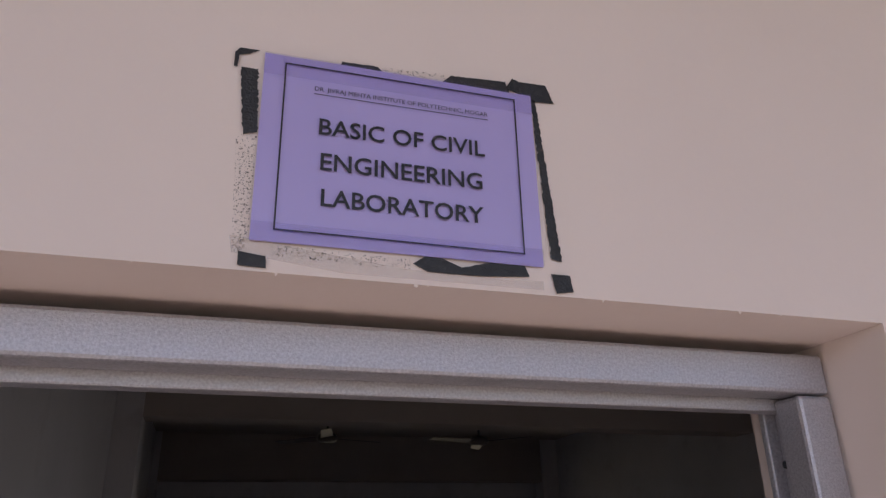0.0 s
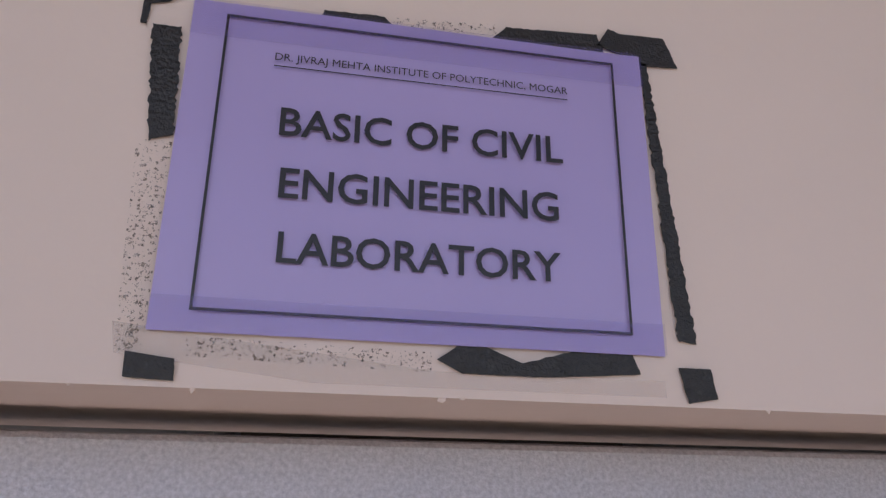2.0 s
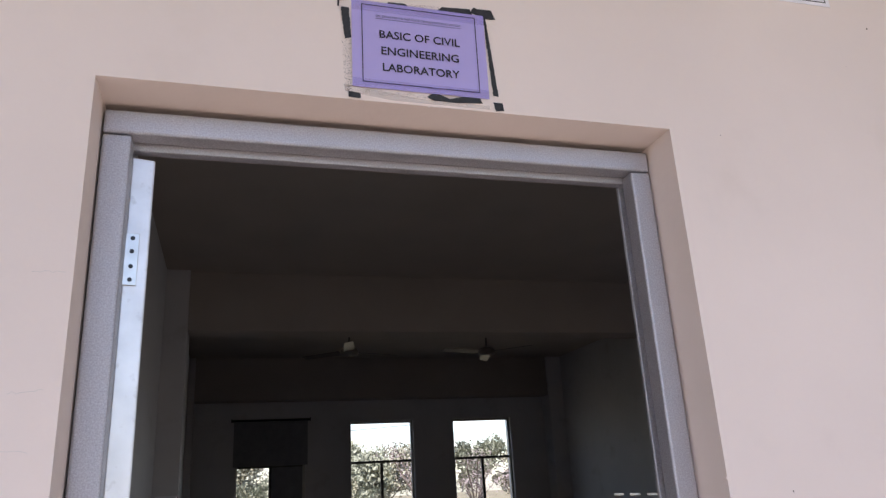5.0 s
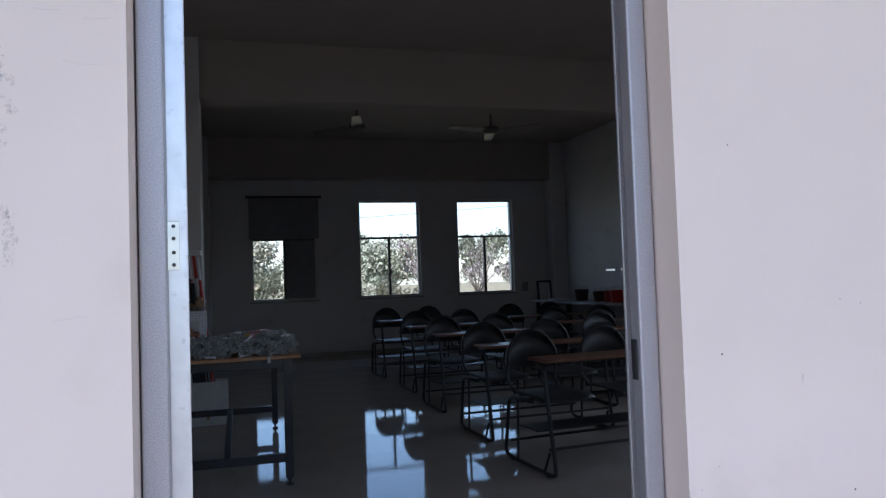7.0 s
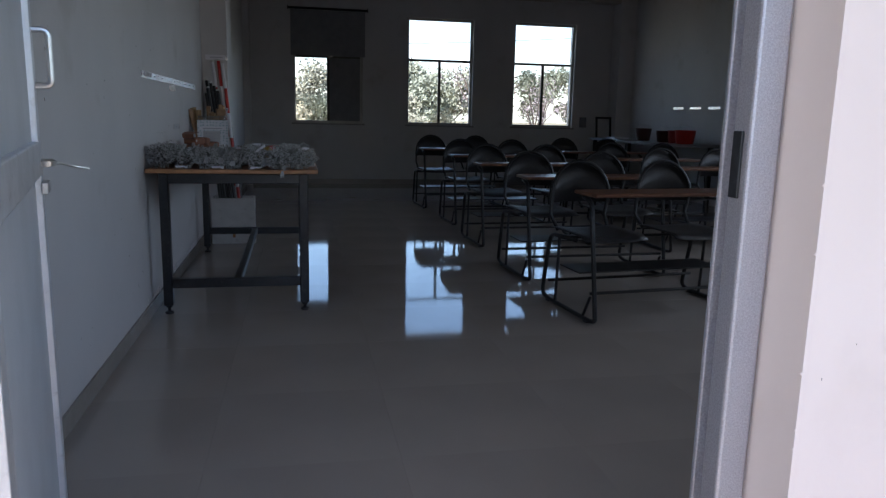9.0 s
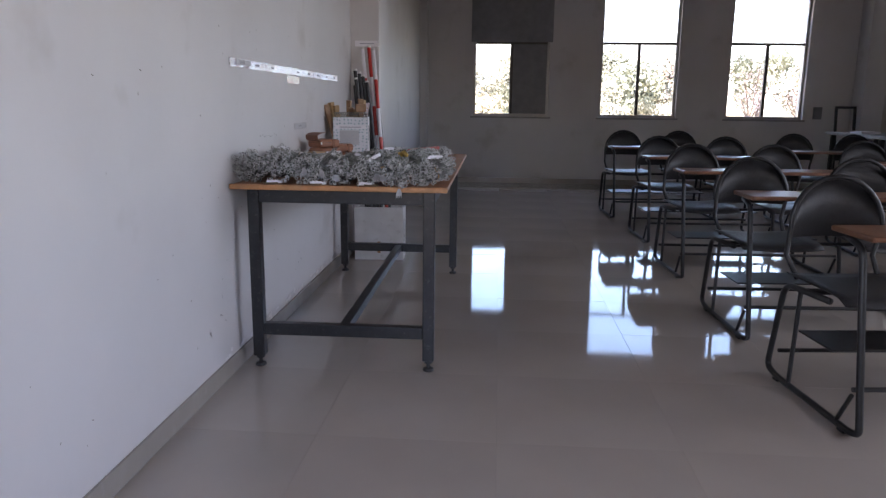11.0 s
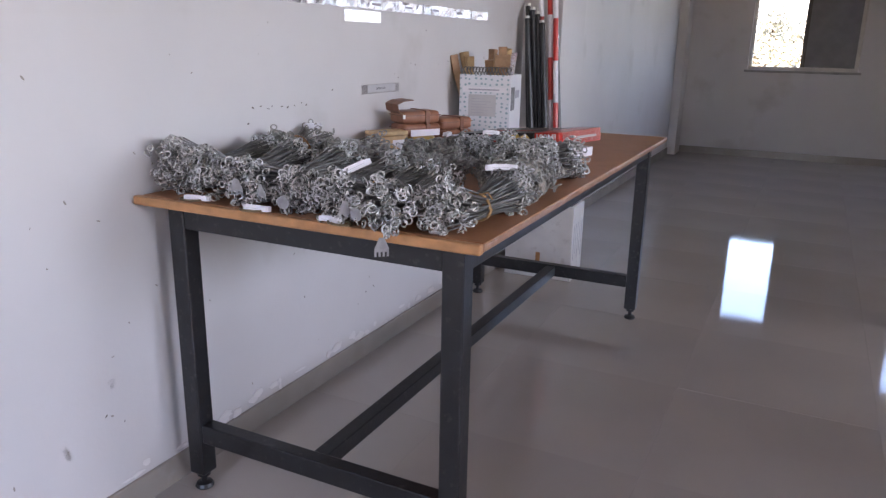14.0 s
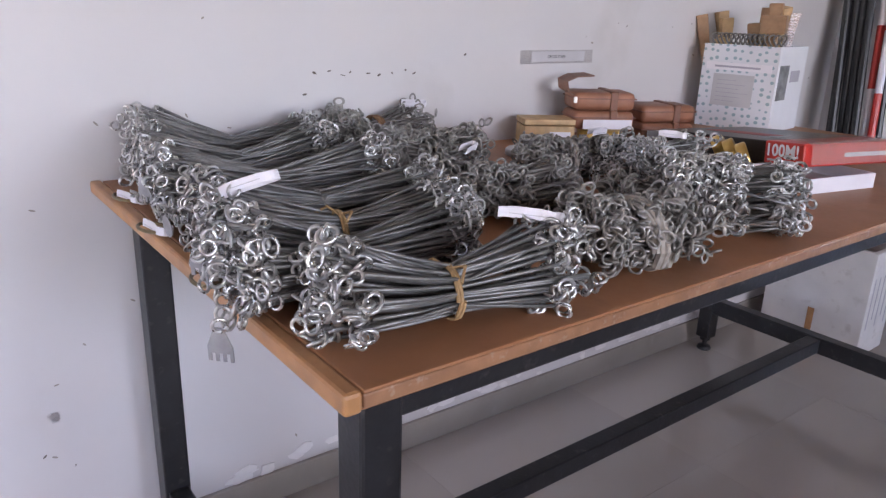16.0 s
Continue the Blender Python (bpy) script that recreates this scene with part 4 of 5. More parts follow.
for k in range(6):
    part("print_line", box(bmesh.new(), -0.045, -0.045 + 0.075 * (0.6 + 0.4 * ((k * 7) % 5) / 4), -CS - 0.0018, -CS - 0.0013, 0.073 + k * 0.011, 0.0745 + k * 0.011), M_FAINT, carton)
part("label", box(bmesh.new(), -0.075, 0.075, -CS - 0.0012, -CS - 0.0004, 0.155, 0.175), M_WHITE, carton)
part("writing", box(bmesh.new(), -0.055, 0.05, -CS - 0.0018, -CS - 0.0013, 0.162, 0.167), M_FAINT, carton)
part("print_panel", box(bmesh.new(), CS + 0.0004, CS + 0.0012, -0.075, -0.02, 0.085, 0.175), M_GREYPRINT, carton, "grey printed picture panel")
part("print_panel", box(bmesh.new(), CS + 0.0004, CS + 0.0012, -0.005, 0.05, 0.13, 0.16), M_FAINT, carton)
tagged(carton, "white dotted carton filled with wooden pegs", "carton")
rnd = random.Random(31)
for k in range(12):
    px, py = (-0.06 + 0.036 * (k % 4)), (-0.03 + 0.042 * (k // 4))
    h = (0.33, 0.27, 0.30, 0.36, 0.32, 0.28, 0.31, 0.29, 0.34, 0.35, 0.31, 0.36)[k]
    bm = bmesh.new()
    box(bm, -0.014, 0.014, -0.012, 0.012, 0.07, h, 0.002)
    for i, v in enumerate(bm.verts):
        if v.co.z < 0.1:
            v.co.x *= 0.3
            v.co.y *= 0.3
    if k in (3, 7):
        box(bm, -0.026, 0.026, -0.0145, 0.0145, h - 0.075, h - 0.03, 0.002)
    peg = part("wooden_peg", bm, M_PINE if k % 3 else M_PEG, None)
    peg.matrix_world = carton.matrix_world @ pose(px, py, -0.03, rnd.uniform(-7, 7), rnd.uniform(-14, 6), rnd.uniform(0, 90))
    tagged(peg, "rough wooden survey peg standing in a carton", "peg", "pegs in the carton")
bm = bmesh.new()
for k in range(15):
    cx = -0.076 + k * 0.0108
    tube(bm, [(cx + 0.004 * math.sin(j), -0.055 + 0.016 * math.cos(j * math.tau / 12), CH + 0.012 + 0.016 * math.sin(j * math.tau / 12)) for j in range(12)], 0.0022, 6, True)
    tube(bm, [(cx, -0.055, CH - 0.004), (cx + rnd.uniform(-0.01, 0.01), -0.05, 0.03)], 0.002, 5)
arrows = part("chain_arrow", bm, M_WIRE_OLD, None)
arrows.matrix_world = carton.matrix_world.copy()
tagged(arrows, "bunch of ringed steel arrows in a carton", "arrows")
foil = part("foil_strip", ribbon(bmesh.new(), [(0.07, -0.02, CH - 0.03), (0.075, -0.022, CH + 0.03), (0.084, -0.024, CH + 0.085)], (1, 0.3, 0), 0.02, 0.0008), M_FOIL, None)
foil.matrix_world = carton.matrix_world.copy()
tagged(foil, "crinkled silver foil strip sticking out of a carton", "foil")

# flat tape carton, red and black, on a white tray
tray = new("white_tray")
tray.matrix_world = pose(*lay(-0.137, 4.602), TZ, 0, 0, -11)
part("base", box(bmesh.new(), -0.07, 0.07, -0.09, 0.09, 0, 0.003), M_WHITE, tray)
for a, b, c, d in ((-0.07, 0.07, -0.09, -0.087), (-0.07, 0.07, 0.087, 0.09), (-0.07, -0.067, -0.087, 0.087), (0.067, 0.07, -0.087, 0.087)):
    part("rim", box(bmesh.new(), a, b, c, d, 0.003, 0.028), M_WHITE, tray)
tagged(tray, "shallow white card tray on the table", "tray")
pack = new("tape_carton")
pack.matrix_world = pose(*lay(-0.53, 4.645), TZ + 0.001, 0, 0, -16) @ pose(0, 0, 0, 0, -5.2, 0)
part("body", box(bmesh.new(), 0, 0.325, 0, 0.25, 0.0, 0.042, 0.002), M_BLACKCARD, pack)
part("sleeve", box(bmesh.new(), 0.3255, 0.42, -0.0006, 0.2506, 0.0, 0.0426, 0.003), M_RED, pack, "glossy red printed sleeve")
# the brand's mark, as plain slanted bars
for k in range(5):
    x0 = 0.06 + k * 0.022
    part("brand_shape", prism(bmesh.new(), [(x0, 0.012), (x0 + 0.017, 0.012), (x0 + 0.02, 0.036), (x0 + 0.003, 0.036)], -0.0012, -0.0002), M_RED, pack)
lettering("lettering", "100M!", 0.075, pack.matrix_world @ pose(0.37, -0.0018, 0.025, 90), M_WHITE, pack, 0.028)
part("stripe", box(bmesh.new(), 0.335, 0.40, -0.0016, -0.0008, 0.005, 0.009), M_LABELGREY, pack)
part("stripe", box(bmesh.new(), 0.4202, 0.4210, 0.10, 0.22, 0.016, 0.024), M_LABELGREY, pack)
part("stripe", box(bmesh.new(), 0.06, 0.25, 0.08, 0.12, 0.0422, 0.0428), M_RED_DULL, pack)
part("wrap", ribbon(bmesh.new(), [(0.27, 0.13, 0.0444), (0.35, 0.13, 0.047), (0.415, 0.13, 0.0452), (0.4235, 0.13, 0.038), (0.424, 0.13, 0.004)], (0, 1, 0), 0.23, 0.0002), M_CLEAR, pack, "loose clear plastic wrap")
tagged(pack, "long red and black measuring tape carton", "carton")
for k in range(3):
    reel = new("tape_reel")
    reel.matrix_world = pose(*lay(-0.285 + 0.036 * k, 4.52 - 0.017 * k), TZ + 0.046 - 0.001 * k, 0, 58 + 4 * k, 26 + 5 * k)
    part("band", lathe(bmesh.new(), [(0.012, -0.0095), (0.028, -0.01), (0.03, -0.008), (0.03, 0.008), (0.028, 0.01), (0.012, 0.0095)], 32), M_BRASS, reel, "", True)
    part("hub", lathe(bmesh.new(), [(0.004, -0.0105), (0.0118, -0.0098), (0.0118, 0.0098), (0.004, 0.0105)], 18), M_BRASS_OLD, reel, "", True)
    tagged(reel, "polished brass tape reel leaning on folded chains", "reel", "brass tape reels")

# white box on the floor with ranging rods
fb = new("floor_box")
fb.matrix_world = pose(-0.55, 5.46, 0, 0, 0, 2)
for a, b, c, d in ((-0.17, 0.17, -0.1, -0.082), (-0.17, 0.17, 0.082, 0.1), (-0.17, -0.152, -0.082, 0.082), (0.152, 0.17, -0.082, 0.082)):
    part("side", box(bmesh.new(), a, b, c, d, 0, 0.37, 0.003), M_FOAM, fb)
part("bottom", box(bmesh.new(), -0.152, 0.152, -0.082, 0.082, 0, 0.02), M_FOAM, fb)
for k in range(5):
    part("slot", box(bmesh.new(), 0.1696, 0.1706, -0.075 + k * 0.035, -0.07 + k * 0.035, 0.1 + 0.03 * (k % 2), 0.28), M_FAINT, fb)
part("sticker", box(bmesh.new(), -0.01, 0.012, -0.1012, -0.1002, 0.05, 0.13), M_EDGE, fb, "small brown sticker")
tagged(fb, "tall white foam box holding ranging rods", "box")


def ranging_rod(foot, head, colours, band, r=0.0125):
    """A straight survey pole in painted bands, with a steel shoe."""
    f, h = Vector(foot), Vector(head)
    rod = new("ranging_rod")
    rod.location = f
    d = h - f
    n = max(1, round(d.length / band))
    for k in range(n):
        part("band", tube(bmesh.new(), [d * ((k + 0.0) / n), d * ((k + 1.0) / n)], r, 10), colours[k % len(colours)], rod)
    part("shoe", tube(bmesh.new(), [d * -0.001, d.normalized() * -0.03], r * 0.6, 8), M_STEEL, rod)
    part("cap", tube(bmesh.new(), [d, d + d.normalized() * 0.012], r * 1.08, 10), M_STEEL, rod)
    two = len(colours) > 1
    return tagged(rod, "red and white banded ranging rod leaning on pillar" if two else "black painted rod leaning in the corner", "rod", "rods in the box")


for k, (fx, fy, hx, hy, hz, kind) in enumerate(((-0.42, 5.50, -0.622, 5.775, 1.44, "rw"), (-0.45, 5.53, -0.655, 5.78, 1.46, "wr"), (-0.48, 5.52, -0.70, 5.78, 1.45, "rw2"), (-0.44, 5.47, -0.66, 5.72, 1.22, "k"), (-0.47, 5.48, -0.69, 5.73, 1.26, "k"), (-0.50, 5.5, -0.715, 5.73, 1.28, "k"), (-0.52, 5.49, -0.735, 5.71, 1.24, "k"), (-0.545, 5.51, -0.748, 5.75, 1.30, "k"), (-0.40, 5.55, -0.60, 5.77, 1.15, "k"), (-0.57, 5.54, -0.755, 5.77, 1.2, "k"))):
    cols = {"rw": (M_WHITE, M_RED), "wr": (M_RED, M_WHITE), "rw2": (M_WHITE, M_RED_DULL), "k": (M_BLACK,)}[kind]
    ranging_rod((fx - 0.058, fy - 0.06, 0.05), (hx, hy - 0.14, hz), cols, 0.2 if kind != "k" else 5)

# strips on the left wall
rnd = random.Random(9)
y = 3.265
while y < 5.05:
    ln = rnd.uniform(0.16, 0.30)
    z = 1.24 - (y - 3.265) * 0.003
    strip = new("foil_tape")
    m = pose(XL + 0.0006, y + ln / 2, z, 0, 0, 90) @ pose(0, 0, 0, 0, rnd.uniform(-1.2, 1.2), 0)
    strip.matrix_world = m
    bm = bmesh.new()
    nx = 14
    a = []
    for s in range(nx + 1):
        x = -ln / 2 + ln * s / nx
        top, low = 0.017 + rnd.uniform(-0.002, 0.002), -0.017 + rnd.uniform(-0.002, 0.002)
        a.append([bm.verts.new((x, -0.001 - rnd.uniform(0, 0.0035), q)) for q in (low, low * 0.3, top * 0.4, top)] + [bm.verts.new((x, 0.0, q)) for q in (top, low)])
    for p, q in zip(a, a[1:]):
        for k in range(6):
            bm.faces.new((p[k], q[k], q[(k + 1) % 6], p[(k + 1) % 6]))
    part("strip", bm, M_FOIL, strip)
    if rnd.random() < 0.7:
        part("writing", box(bmesh.new(), -ln * 0.15, ln * 0.1, -0.0042, -0.0036, -0.004, 0.004), M_FAINT, strip)
    tagged(strip, "crinkled silver adhesive tape strip on the wall", "tape", "silver tape on the wall")
    y += ln + rnd.uniform(-0.004, 0.012)
strip = tagged(slab("foil_tape", XL, XL + 0.0015, 4.06, 4.28, 1.178, 1.214, M_FOIL), "short piece of silver tape hanging below the strip", "tape", "silver tape on the wall")
lab = new("strip_label")
lab.matrix_world = pose(XL, 3.42, 1.243, 0, 0, 90)
part("paper", box(bmesh.new(), -0.085, 0.085, -0.0062, -0.0055, -0.011, 0.012), M_LABELGREY, lab)
lettering("lettering", "CHAIN", 0.06, lab.matrix_world @ pose(-0.02, -0.0066, 0, 90), M_INK, lab, 0.01)
tagged(lab, "narrow printed paper label under silver tape", "label")
lab = new("wall_label")
lab.matrix_world = pose(XL, 4.275, 0.96, 0, 0, 90)
part("clear_tape", box(bmesh.new(), -0.12, 0.13, -0.0004, 0, -0.016, 0.016), M_CLEARTAPE, lab)
part("strip", box(bmesh.new(), -0.085, 0.10, -0.0016, -0.0008, -0.012, 0.013), M_LABELGREY, lab)
lettering("lettering", "CROSS STAFF", 0.062, lab.matrix_world @ pose(0, -0.002, 0, 90), M_INK, lab, 0.01)
tagged(lab, "small printed paper label taped on the wall", "label")
lab = new("pillar_label")
lab.matrix_world = pose(-0.672, 5.66, 1.49, 0, 0, 0)
part("strip", box(bmesh.new(), -0.085, 0.085, -0.0012, -0.0003, -0.02, 0.02), M_WHITE, lab)
part("writing", box(bmesh.new(), -0.05, 0.05, -0.0019, -0.0013, -0.003, 0.003), M_FAINT, lab)
part("tape_end", box(bmesh.new(), 0.072, 0.088, -0.003, -0.0013, -0.024, 0.018, 0.0005), M_FOIL, lab)
tagged(lab, "white paper label strip taped on the pillar", "label")
# row of dark scratches above the chains
for k in range(9):
    y, z = 3.61 + 0.03 * k + rnd.uniform(-0.008, 0.008), 0.935 + rnd.uniform(-0.006, 0.006)
    w, h = rnd.uniform(0.002, 0.008), rnd.uniform(0.001, 0.003)
    out = [(w * math.cos(j * math.tau / 8) * rnd.uniform(0.5, 1.2), h * math.sin(j * math.tau / 8) * rnd.uniform(0.5, 1.2)) for j in range(8)]
    part("scratch", prism(bmesh.new(), out, -0.0006, 0.0), M_CRACK, WALL_LEFT).matrix_world = pose(XL, y, z, 0, 0, 90) @ pose(0, 0, 0, 0, rnd.uniform(-40, 40), 0)
# scuffs and pits in the left wall
for k in range(110):
    y, z = rnd.uniform(1.6, 5.6), rnd.uniform(0.12, 1.5)
    r = rnd.uniform(0.0008, 0.0024)
    bm = lathe(bmesh.new(), [(r, 0), (r * 0.6, 0.0008)], 7)
    st = rnd.uniform(1, 3.5)
    for v in bm.verts:
        v.co.x *= st
    part("wall_pit", bm, M_PIT if k % 4 else M_CRACK, WALL_LEFT).matrix_world = pose(XL, y, z, 0, 90, 0) @ pose(0, 0, 0, 0, 0, rnd.uniform(0, 180))


# ---- two-seat bench desks ----
def bench_desk():
    """Two seats on one tube frame with a shared writing plank, facing the door wall (-y)."""
    d = new("bench_desk")
    r = 0.0125
    W = 0.98
    for x in (0.0, W):
        side = part("side_frame", tube(bmesh.new(), bend([(x, -0.16, 0.66), (x, -0.25, 0.64), (x + 0.01, -0.34, 0.02), (x, -0.30, 0.0135), (x, 0.22, 0.0135), (x, 0.30, 0.03), (x, 0.22, 0.40), (x, -0.10, 0.415)], 0.06), r, 8), M_TUBE, d, "", True)
        part("strut", tube(bmesh.new(), [(x, 0.12, 0.02), (x, 0.10, 0.41)], 0.009, 8), M_TUBE, side)
        part("strut", tube(bmesh.new(), [(x, -0.22, 0.02), (x, -0.29, 0.14)], 0.008, 8), M_TUBE, side)
        for fy in (-0.27, 0.2):
            part("foot_cap", box(bmesh.new(), x - 0.015, x + 0.015, fy - 0.02, fy + 0.02, 0.0, 0.008, 0.002), M_BLACK, side)
    for y, z in ((0.22, 0.12), (-0.29, 0.16), (0.1, 0.395)):
        part("cross_bar", tube(bmesh.new(), [(0, y, z), (W, y, z)], 0.009, 8), M_TUBE, d)
    part("shelf", box(bmesh.new(), 0.03, W - 0.03, -0.10, 0.14, 0.225, 0.232, 0.002), M_TUBE, d)
    part("writing_plank", box(bmesh.new(), -0.03, W + 0.05, -0.34, -0.10, 0.672, 0.692, 0.006), M_PLANK, d, "brown wooden writing plank")
    for cx in (0.21, 0.78):
        bm = bmesh.new()
        nx, ny = 8, 8
        rows = []
        for i in range(nx + 1):
            u = i / nx
            row = []
            for j in range(ny + 1):
                v = j / ny
                x = cx + (u - 0.5) * 0.39
                y = 0.25 - v * 0.42
                z = 0.43 + 0.012 * (2 * u - 1) ** 2 - 0.022 * max(0, v - 0.8) / 0.2 * max(0, v - 0.8) / 0.2
                row.append((bm.verts.new((x, y, z)), bm.verts.new((x, y, z - 0.006))))
            rows.append(row)
        for i in range(nx):
            for j in range(ny):
                p = (rows[i][j], rows[i + 1][j], rows[i + 1][j + 1], rows[i][j + 1])
                bm.faces.new([q[0] for q in p])
                bm.faces.new([q[1] for q in p][::-1])
        for line in ([rows[i][0] for i in range(nx + 1)], [rows[i][ny] for i in range(nx + 1)], rows[0], rows[nx]):
            for p, q in zip(line, line[1:]):
                bm.faces.new((p[0], q[0], q[1], p[1]))
        part("seat", bm, M_SHEET, d, "perforated black metal seat", True)
        arch = [(cx - 0.165, 0.22, 0.42), (cx - 0.178, 0.30, 0.50)]
        arch += [(cx - 0.186 * math.cos(k * math.pi / 12), 0.27 + 0.03 * math.sin(k * math.pi / 12), 0.625 + 0.195 * math.sin(k * math.pi / 12)) for k in range(13)]
        arch += [(cx + 0.178, 0.30, 0.50), (cx + 0.165, 0.22, 0.42)]
        part("back_frame", tube(bmesh.new(), arch, 0.0105, 8), M_TUBE, d, "", True)
        bm = bmesh.new()
        cols = []
        for i in range(13):
            x = -0.180 + 0.360 * i / 12
            hi = 0.625 + 0.19 * math.sqrt(max(0, 1 - (x / 0.183) ** 2))
            yb = 0.275 + 0.05 * (1 - (x / 0.182) ** 2)
            cols.append([bm.verts.new((cx + x, yb + dy, z)) for dy, z in ((0, 0.575), (0, (0.575 + hi) / 2), (0, hi), (0.004, hi), (0.004, (0.575 + hi) / 2), (0.004, 0.575))])
        for a, b in zip(cols, cols[1:]):
            for k in range(6):
                bm.faces.new((a[k], b[k], b[(k + 1) % 6], a[(k + 1) % 6]))
        part("backrest", bm, M_SHEET, d, "rounded perforated black backrest", True)
    return tagged(d, "black tube bench desk with two round-backed seats", "bench desk", "bench desks in rows")


first = bench_desk()
first.matrix_world = pose(1.45, 3.10, 0, 0, 0, 6)
for x, y, a in ((1.434, 4.11, 3), (1.43, 5.345, 3), (1.455, 6.55, 3), (1.37, 7.83, 4), (2.95, 3.75, -3), (2.92, 5.0, 2), (2.96, 6.2, -2), (2.93, 7.5, 1)):
    copy_thing(first, pose(x, y, 0, 0, 0, a))

# ---- side bench with pots under the right wall ----
sb = new("side_bench")
sb.location = (0.17, 0, 0)
part("top", box(bmesh.new(), 4.28, 4.95, 7.6, 10.2, 0.74, 0.775, 0.004), M_STONE, sb)
for x in (4.34, 4.88):
    for y in (7.7, 8.9, 10.1):
        part("leg", box(bmesh.new(), x - 0.025, x + 0.025, y - 0.025, y + 0.025, 0, 0.74, 0.003), M_BLACK, sb)
part("rail", box(bmesh.new(), 4.33, 4.36, 7.725, 10.075, 0.15, 0.19, 0.003), M_BLACK, sb)
tagged(sb, "long side bench with grey top on black legs", "bench")
for x, y, r, h, mt, lb in ((4.6, 9.0, 0.11, 0.17, M_POT_DARK, "dark brown round container on the side bench"), (4.62, 8.45, 0.10, 0.15, M_POT_DARK, "dark brown round container on the side bench"), (4.62, 8.15, 0.09, 0.16, M_RED_DULL, "dull red bucket on the side bench"), (4.6, 7.85, 0.13, 0.17, M_RED, "glossy red bucket on the side bench")):
    pot = new("bucket")
    pot.location = (x + 0.17, y, 0.775)
    part("body", lathe(bmesh.new(), [(r * 0.8, 0), (r * 0.82, 0.004), (r, h * 0.96), (r * 1.05, h * 0.97), (r * 1.05, h), (r * 0.95, h), (r * 0.78, 0.01)], 24), mt, pot, "", True)
    part("handle", tube(bmesh.new(), [(r * 1.0 * math.cos(k * math.pi / 10), 0, h + r * 0.45 * math.sin(k * math.pi / 10)) for k in range(11)], 0.004, 6), M_STEEL, pot)
    tagged(pot, lb, "bucket", "buckets on the side bench")
tagged(slab("paper_stack", 4.57, 4.79, 9.5, 9.8, 0.775, 0.80, M_WHITE, 0.002), "small stack of white paper on the side bench", "paper")
for y in (8.75, 8.3, 7.85):
    tagged(slab("foil_tape", XR - 0.0015, XR - 0.0001, y - 0.14, y + 0.14, 1.215, 1.245, M_FOIL), "short silver tape strip on the far wall", "tape", "silver tape on the far wall")
bd = new("display_frame")
bd.matrix_world = pose(4.68, 10.1, 0, -7, 0, 0)
for a, b, c, d in ((-0.13, -0.10, 0, 1.1), (0.10, 0.13, 0, 1.1), (-0.10, 0.10, 1.07, 1.1), (-0.10, 0.10, 0.55, 0.58), (-0.10, 0.10, 0.2, 0.23)):
    part("rail", box(bmesh.new(), a, b, -0.015, 0.015, c, d, 0.003), M_BLACK, bd)
tagged(bd, "narrow dark wooden frame leaning in the corner", "frame")
tagged(slab("switch_box", 4.40, 4.50, YB - 0.05, YB, 0.92, 1.08, M_BOARD, 0.005), "small dark switch box on the window wall", "switch box")


# ---- ceiling fans ----
def ceiling_fan(x, y, turn):
    f = new("ceiling_fan")
    f.matrix_world = pose(x, y, 0, 0, 0, turn)
    part("rod", tube(bmesh.new(), [(0, 0, 3.0), (0, 0, ZC)], 0.011, 8), M_FANWHITE, f)
    part("canopy", lathe(bmesh.new(), [(0.02, 3.38), (0.055, 3.42), (0.06, ZC - 0.001)], 16), M_FANWHITE, f)
    part("motor", lathe(bmesh.new(), [(0.03, 2.9), (0.09, 2.91), (0.105, 2.94), (0.09, 2.98), (0.03, 3.0)], 24), M_FANWHITE, f, "", True)
    for k in range(3):
        bm = box(bmesh.new(), 0.11, 0.60, -0.058, 0.058, 2.94, 2.946, 0.002)
        for v in bm.verts:
            v.co.y *= 1.1 - 0.3 * (v.co.x - 0.11) / 0.5
            v.co.z += v.co.y * 0.18
        bl = part("blade", bm, M_FANWHITE, f)
        bl.matrix_basis = pose(0, 0, 0, 0, 0, 120 * k)
    return tagged(f, "brown three-bladed ceiling fan hanging at rest", "ceiling fan", "ceiling fans")


ceiling_fan(1.06, 7.0, 20)
ceiling_fan(2.68, 7.0, 75)


# ---- trees and scrub beyond the windows ----
def leaf_cloud(bm, centres, count, size, rnd):
    for k in range(count):
        c, rad = rnd.choice(centres)
        d = Vector((rnd.gauss(0, 1), rnd.gauss(0, 1), rnd.gauss(0, 0.8)))
        p = Vector(c) + d.normalized() * rad * (rnd.random() ** 0.4)
        a = Vector((rnd.uniform(-1, 1), rnd.uniform(-1, 1), rnd.uniform(-1, 1))).normalized() * size * rnd.uniform(0.6, 1.4)
        b = a.orthogonal().normalized() * size * 0.55
        vs = [bm.verts.new(p + q) for q in (-a, b * 0.9, a, -b)]
        bm.faces.new(vs)


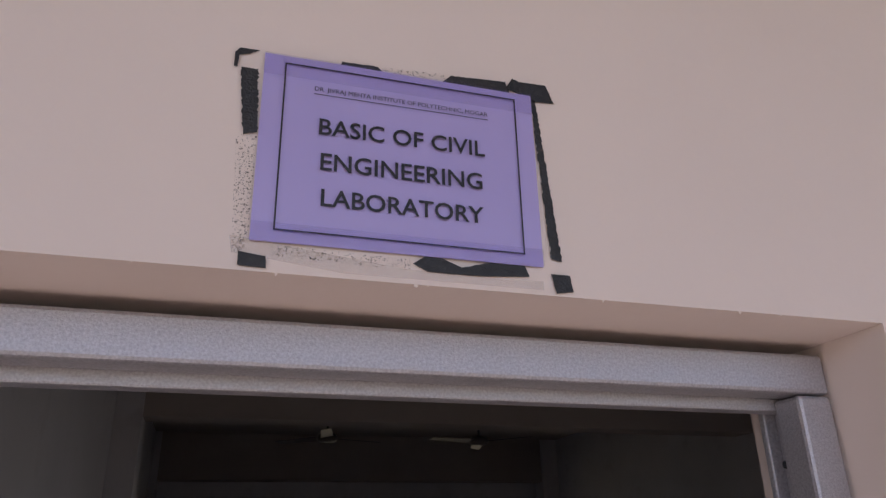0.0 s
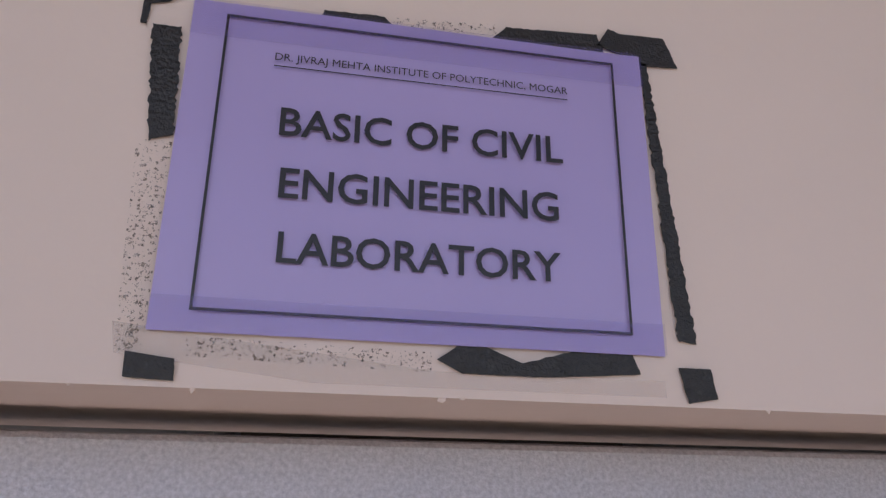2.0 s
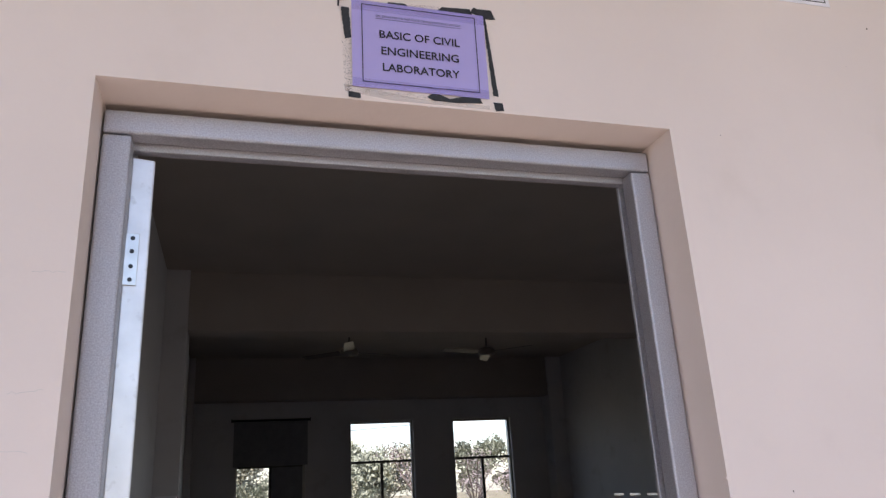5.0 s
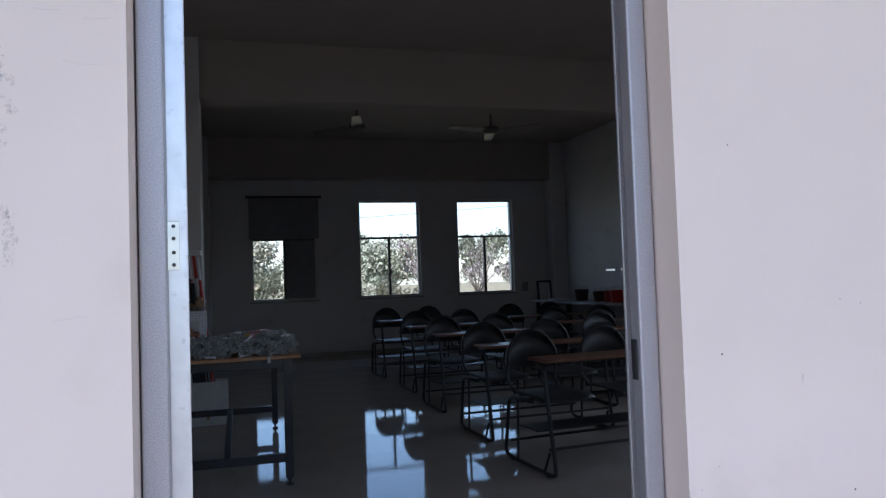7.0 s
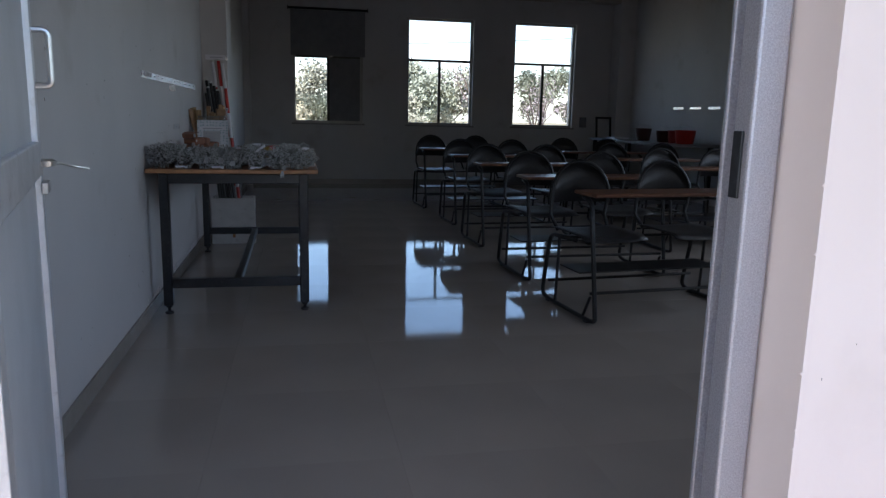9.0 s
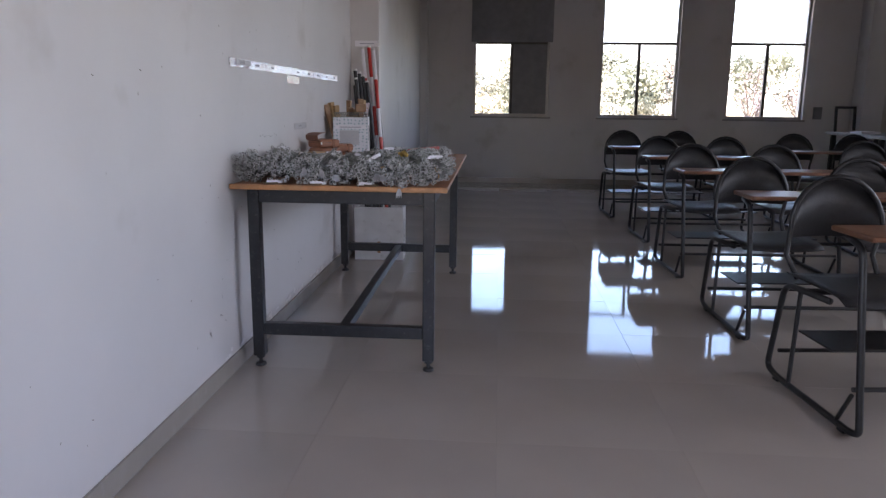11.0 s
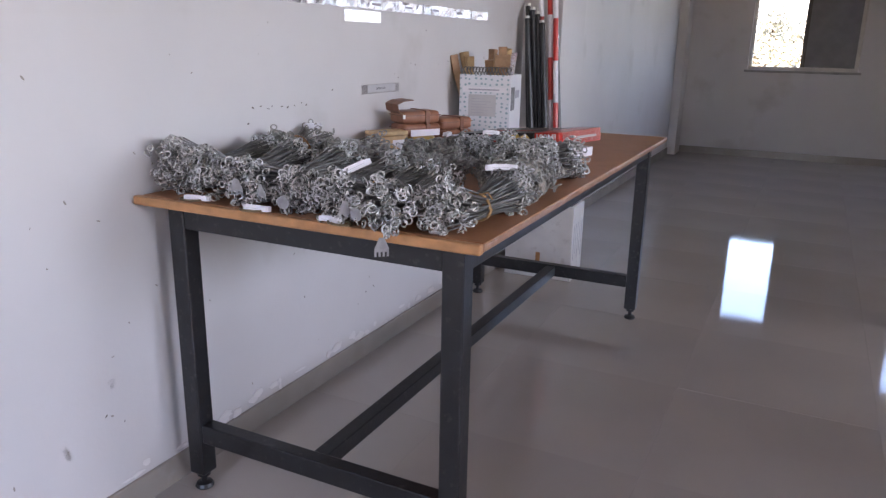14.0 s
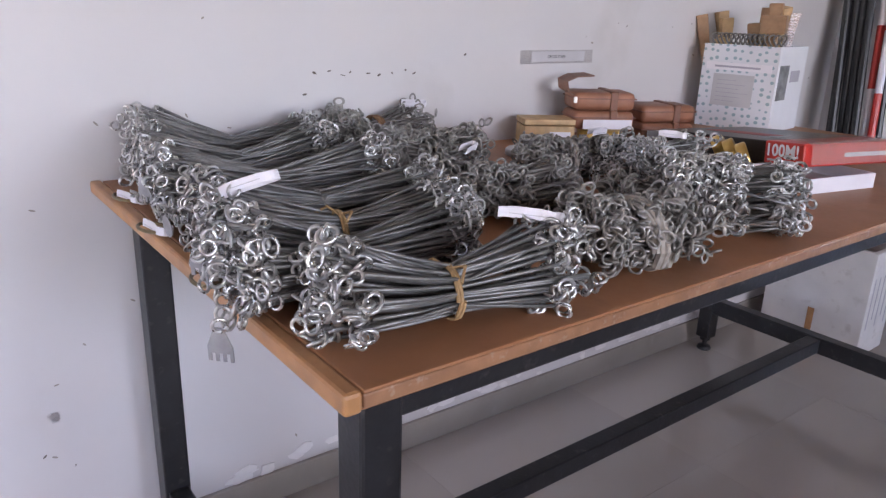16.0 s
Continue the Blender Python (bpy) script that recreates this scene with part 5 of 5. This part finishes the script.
def tree(seed, height, material, leaves=1700, spread=1.0, size=0.17):
    rnd = random.Random(seed)
    t = new("tree")
    bm = bmesh.new()
    trunk_top = height * 0.45
    pts = [(0.1 * math.sin(k), 0.1 * math.cos(k * 1.3), trunk_top * k / 5) for k in range(6)]
    tube(bm, pts, 0.16, 8)
    centres = []
    for k in range(9):
        a, r = k * 2.4, rnd.uniform(0.5, 1.5) * spread
        tip = (r * math.cos(a), r * math.sin(a), height * rnd.uniform(0.55, 0.92))
        mid = (tip[0] * 0.4, tip[1] * 0.4, (trunk_top + tip[2]) * 0.48)
        tube(bm, [pts[-1], mid, tip], 0.05, 6)
        for j in range(2):
            tw = (tip[0] + rnd.uniform(-0.8, 0.8), tip[1] + rnd.uniform(-0.8, 0.8), tip[2] + rnd.uniform(0.1, 0.7))
            tube(bm, [mid, tip, tw], 0.025, 5)
            centres.append((tw, rnd.uniform(0.5, 0.9) * spread))
        centres.append((tip, rnd.uniform(0.6, 1.1) * spread))
    part("trunk", bm, M_BARK, t)
    bm = bmesh.new()
    leaf_cloud(bm, centres, leaves, size, rnd)
    part("crown", bm, material, t)
    return tagged(t, "broad leafy tree beyond the windows", "tree", "trees outside")


rnd = random.Random(77)
protos = [tree(1, 7.0, M_LEAF, 4200, 1.0, 0.15), tree(2, 6.4, M_LEAF_DRY, 3600, 1.1, 0.15), tree(3, 7.6, M_LEAF, 4600, 1.2, 0.15), tree(4, 7.8, M_LEAF_BARE, 900, 1.1, 0.07), tree(5, 5.2, M_LEAF_YELLOW, 3600, 1.2, 0.14)]
k = 0
for row, (y, lo, hi, step) in enumerate(((44, -12, 28, 2.8), (58, -16, 38, 3.2), (75, -22, 50, 3.8))):
    x = lo
    while x < hi:
        pr = protos[rnd.choice((0, 1, 2, 1, 3, 3) if row else (1, 4, 4, 0))]
        s = rnd.uniform(0.85, 1.15) * (0.68, 1.05, 1.35)[row]
        m = pose(x + rnd.uniform(-1, 1), y + rnd.uniform(-2, 2), -4.0, 0, 0, rnd.uniform(0, 360)) @ Matrix.Diagonal((s, s, s, 1))
        if k < 5:
            protos[k].matrix_world = pose(x, y + 4, -4.0)
        else:
            ob = copy_thing(pr, m)
            ob.matrix_basis = m
        k += 1
        x += step * rnd.uniform(0.8, 1.2)
for px in (-6, 22.8):
    pole = part("utility_pole", tube(bmesh.new(), [(px, 26, -4.0), (px, 26, 5.4)], 0.1, 10), M_STONE, None)
    tagged(pole, "grey concrete utility pole carrying a cable", "pole", "utility poles")
cable = tube(bmesh.new(), [(-6 + k * 1.2, 26, 3.05 + 0.09 * k - 0.28 * math.sin(k * math.pi / 24)) for k in range(25)], 0.012, 5)
tagged(part("overhead_cable", cable, M_BLACK, None), "thin dark overhead cable crossing the sky outside", "cable")

# ---- floor tiles ----
rnd = random.Random(3)
tile_mesh = mesh_of(box(bmesh.new(), -0.2998, 0.2998, -0.2998, 0.2998, -0.006, 0.0, 0.0002), "tile", M_FLOOR)
x = 0.89 - 0.3 - 0.6 * 3
while x < 5.4:
    y = 0.53
    while y < 11.0:
        if x > XL - 0.29:
            ob = new("tile", tile_mesh)
            ob.location = (x, y, rnd.uniform(-0.0003, 0.0003))
            ob.rotation_euler = (rnd.gauss(0, 0.0003), rnd.gauss(0, 0.0003), 0)
            ob.parent = FLOOR
        y += 0.6
    x += 0.6
y = -2.17
while y < 0.2:
    x = -5.7
    while x < 9:
        ob = new("tile", tile_mesh)
        ob.location = (x, y, -0.0002)
        ob.parent = FLOOR
        x += 0.6
    y += 0.6
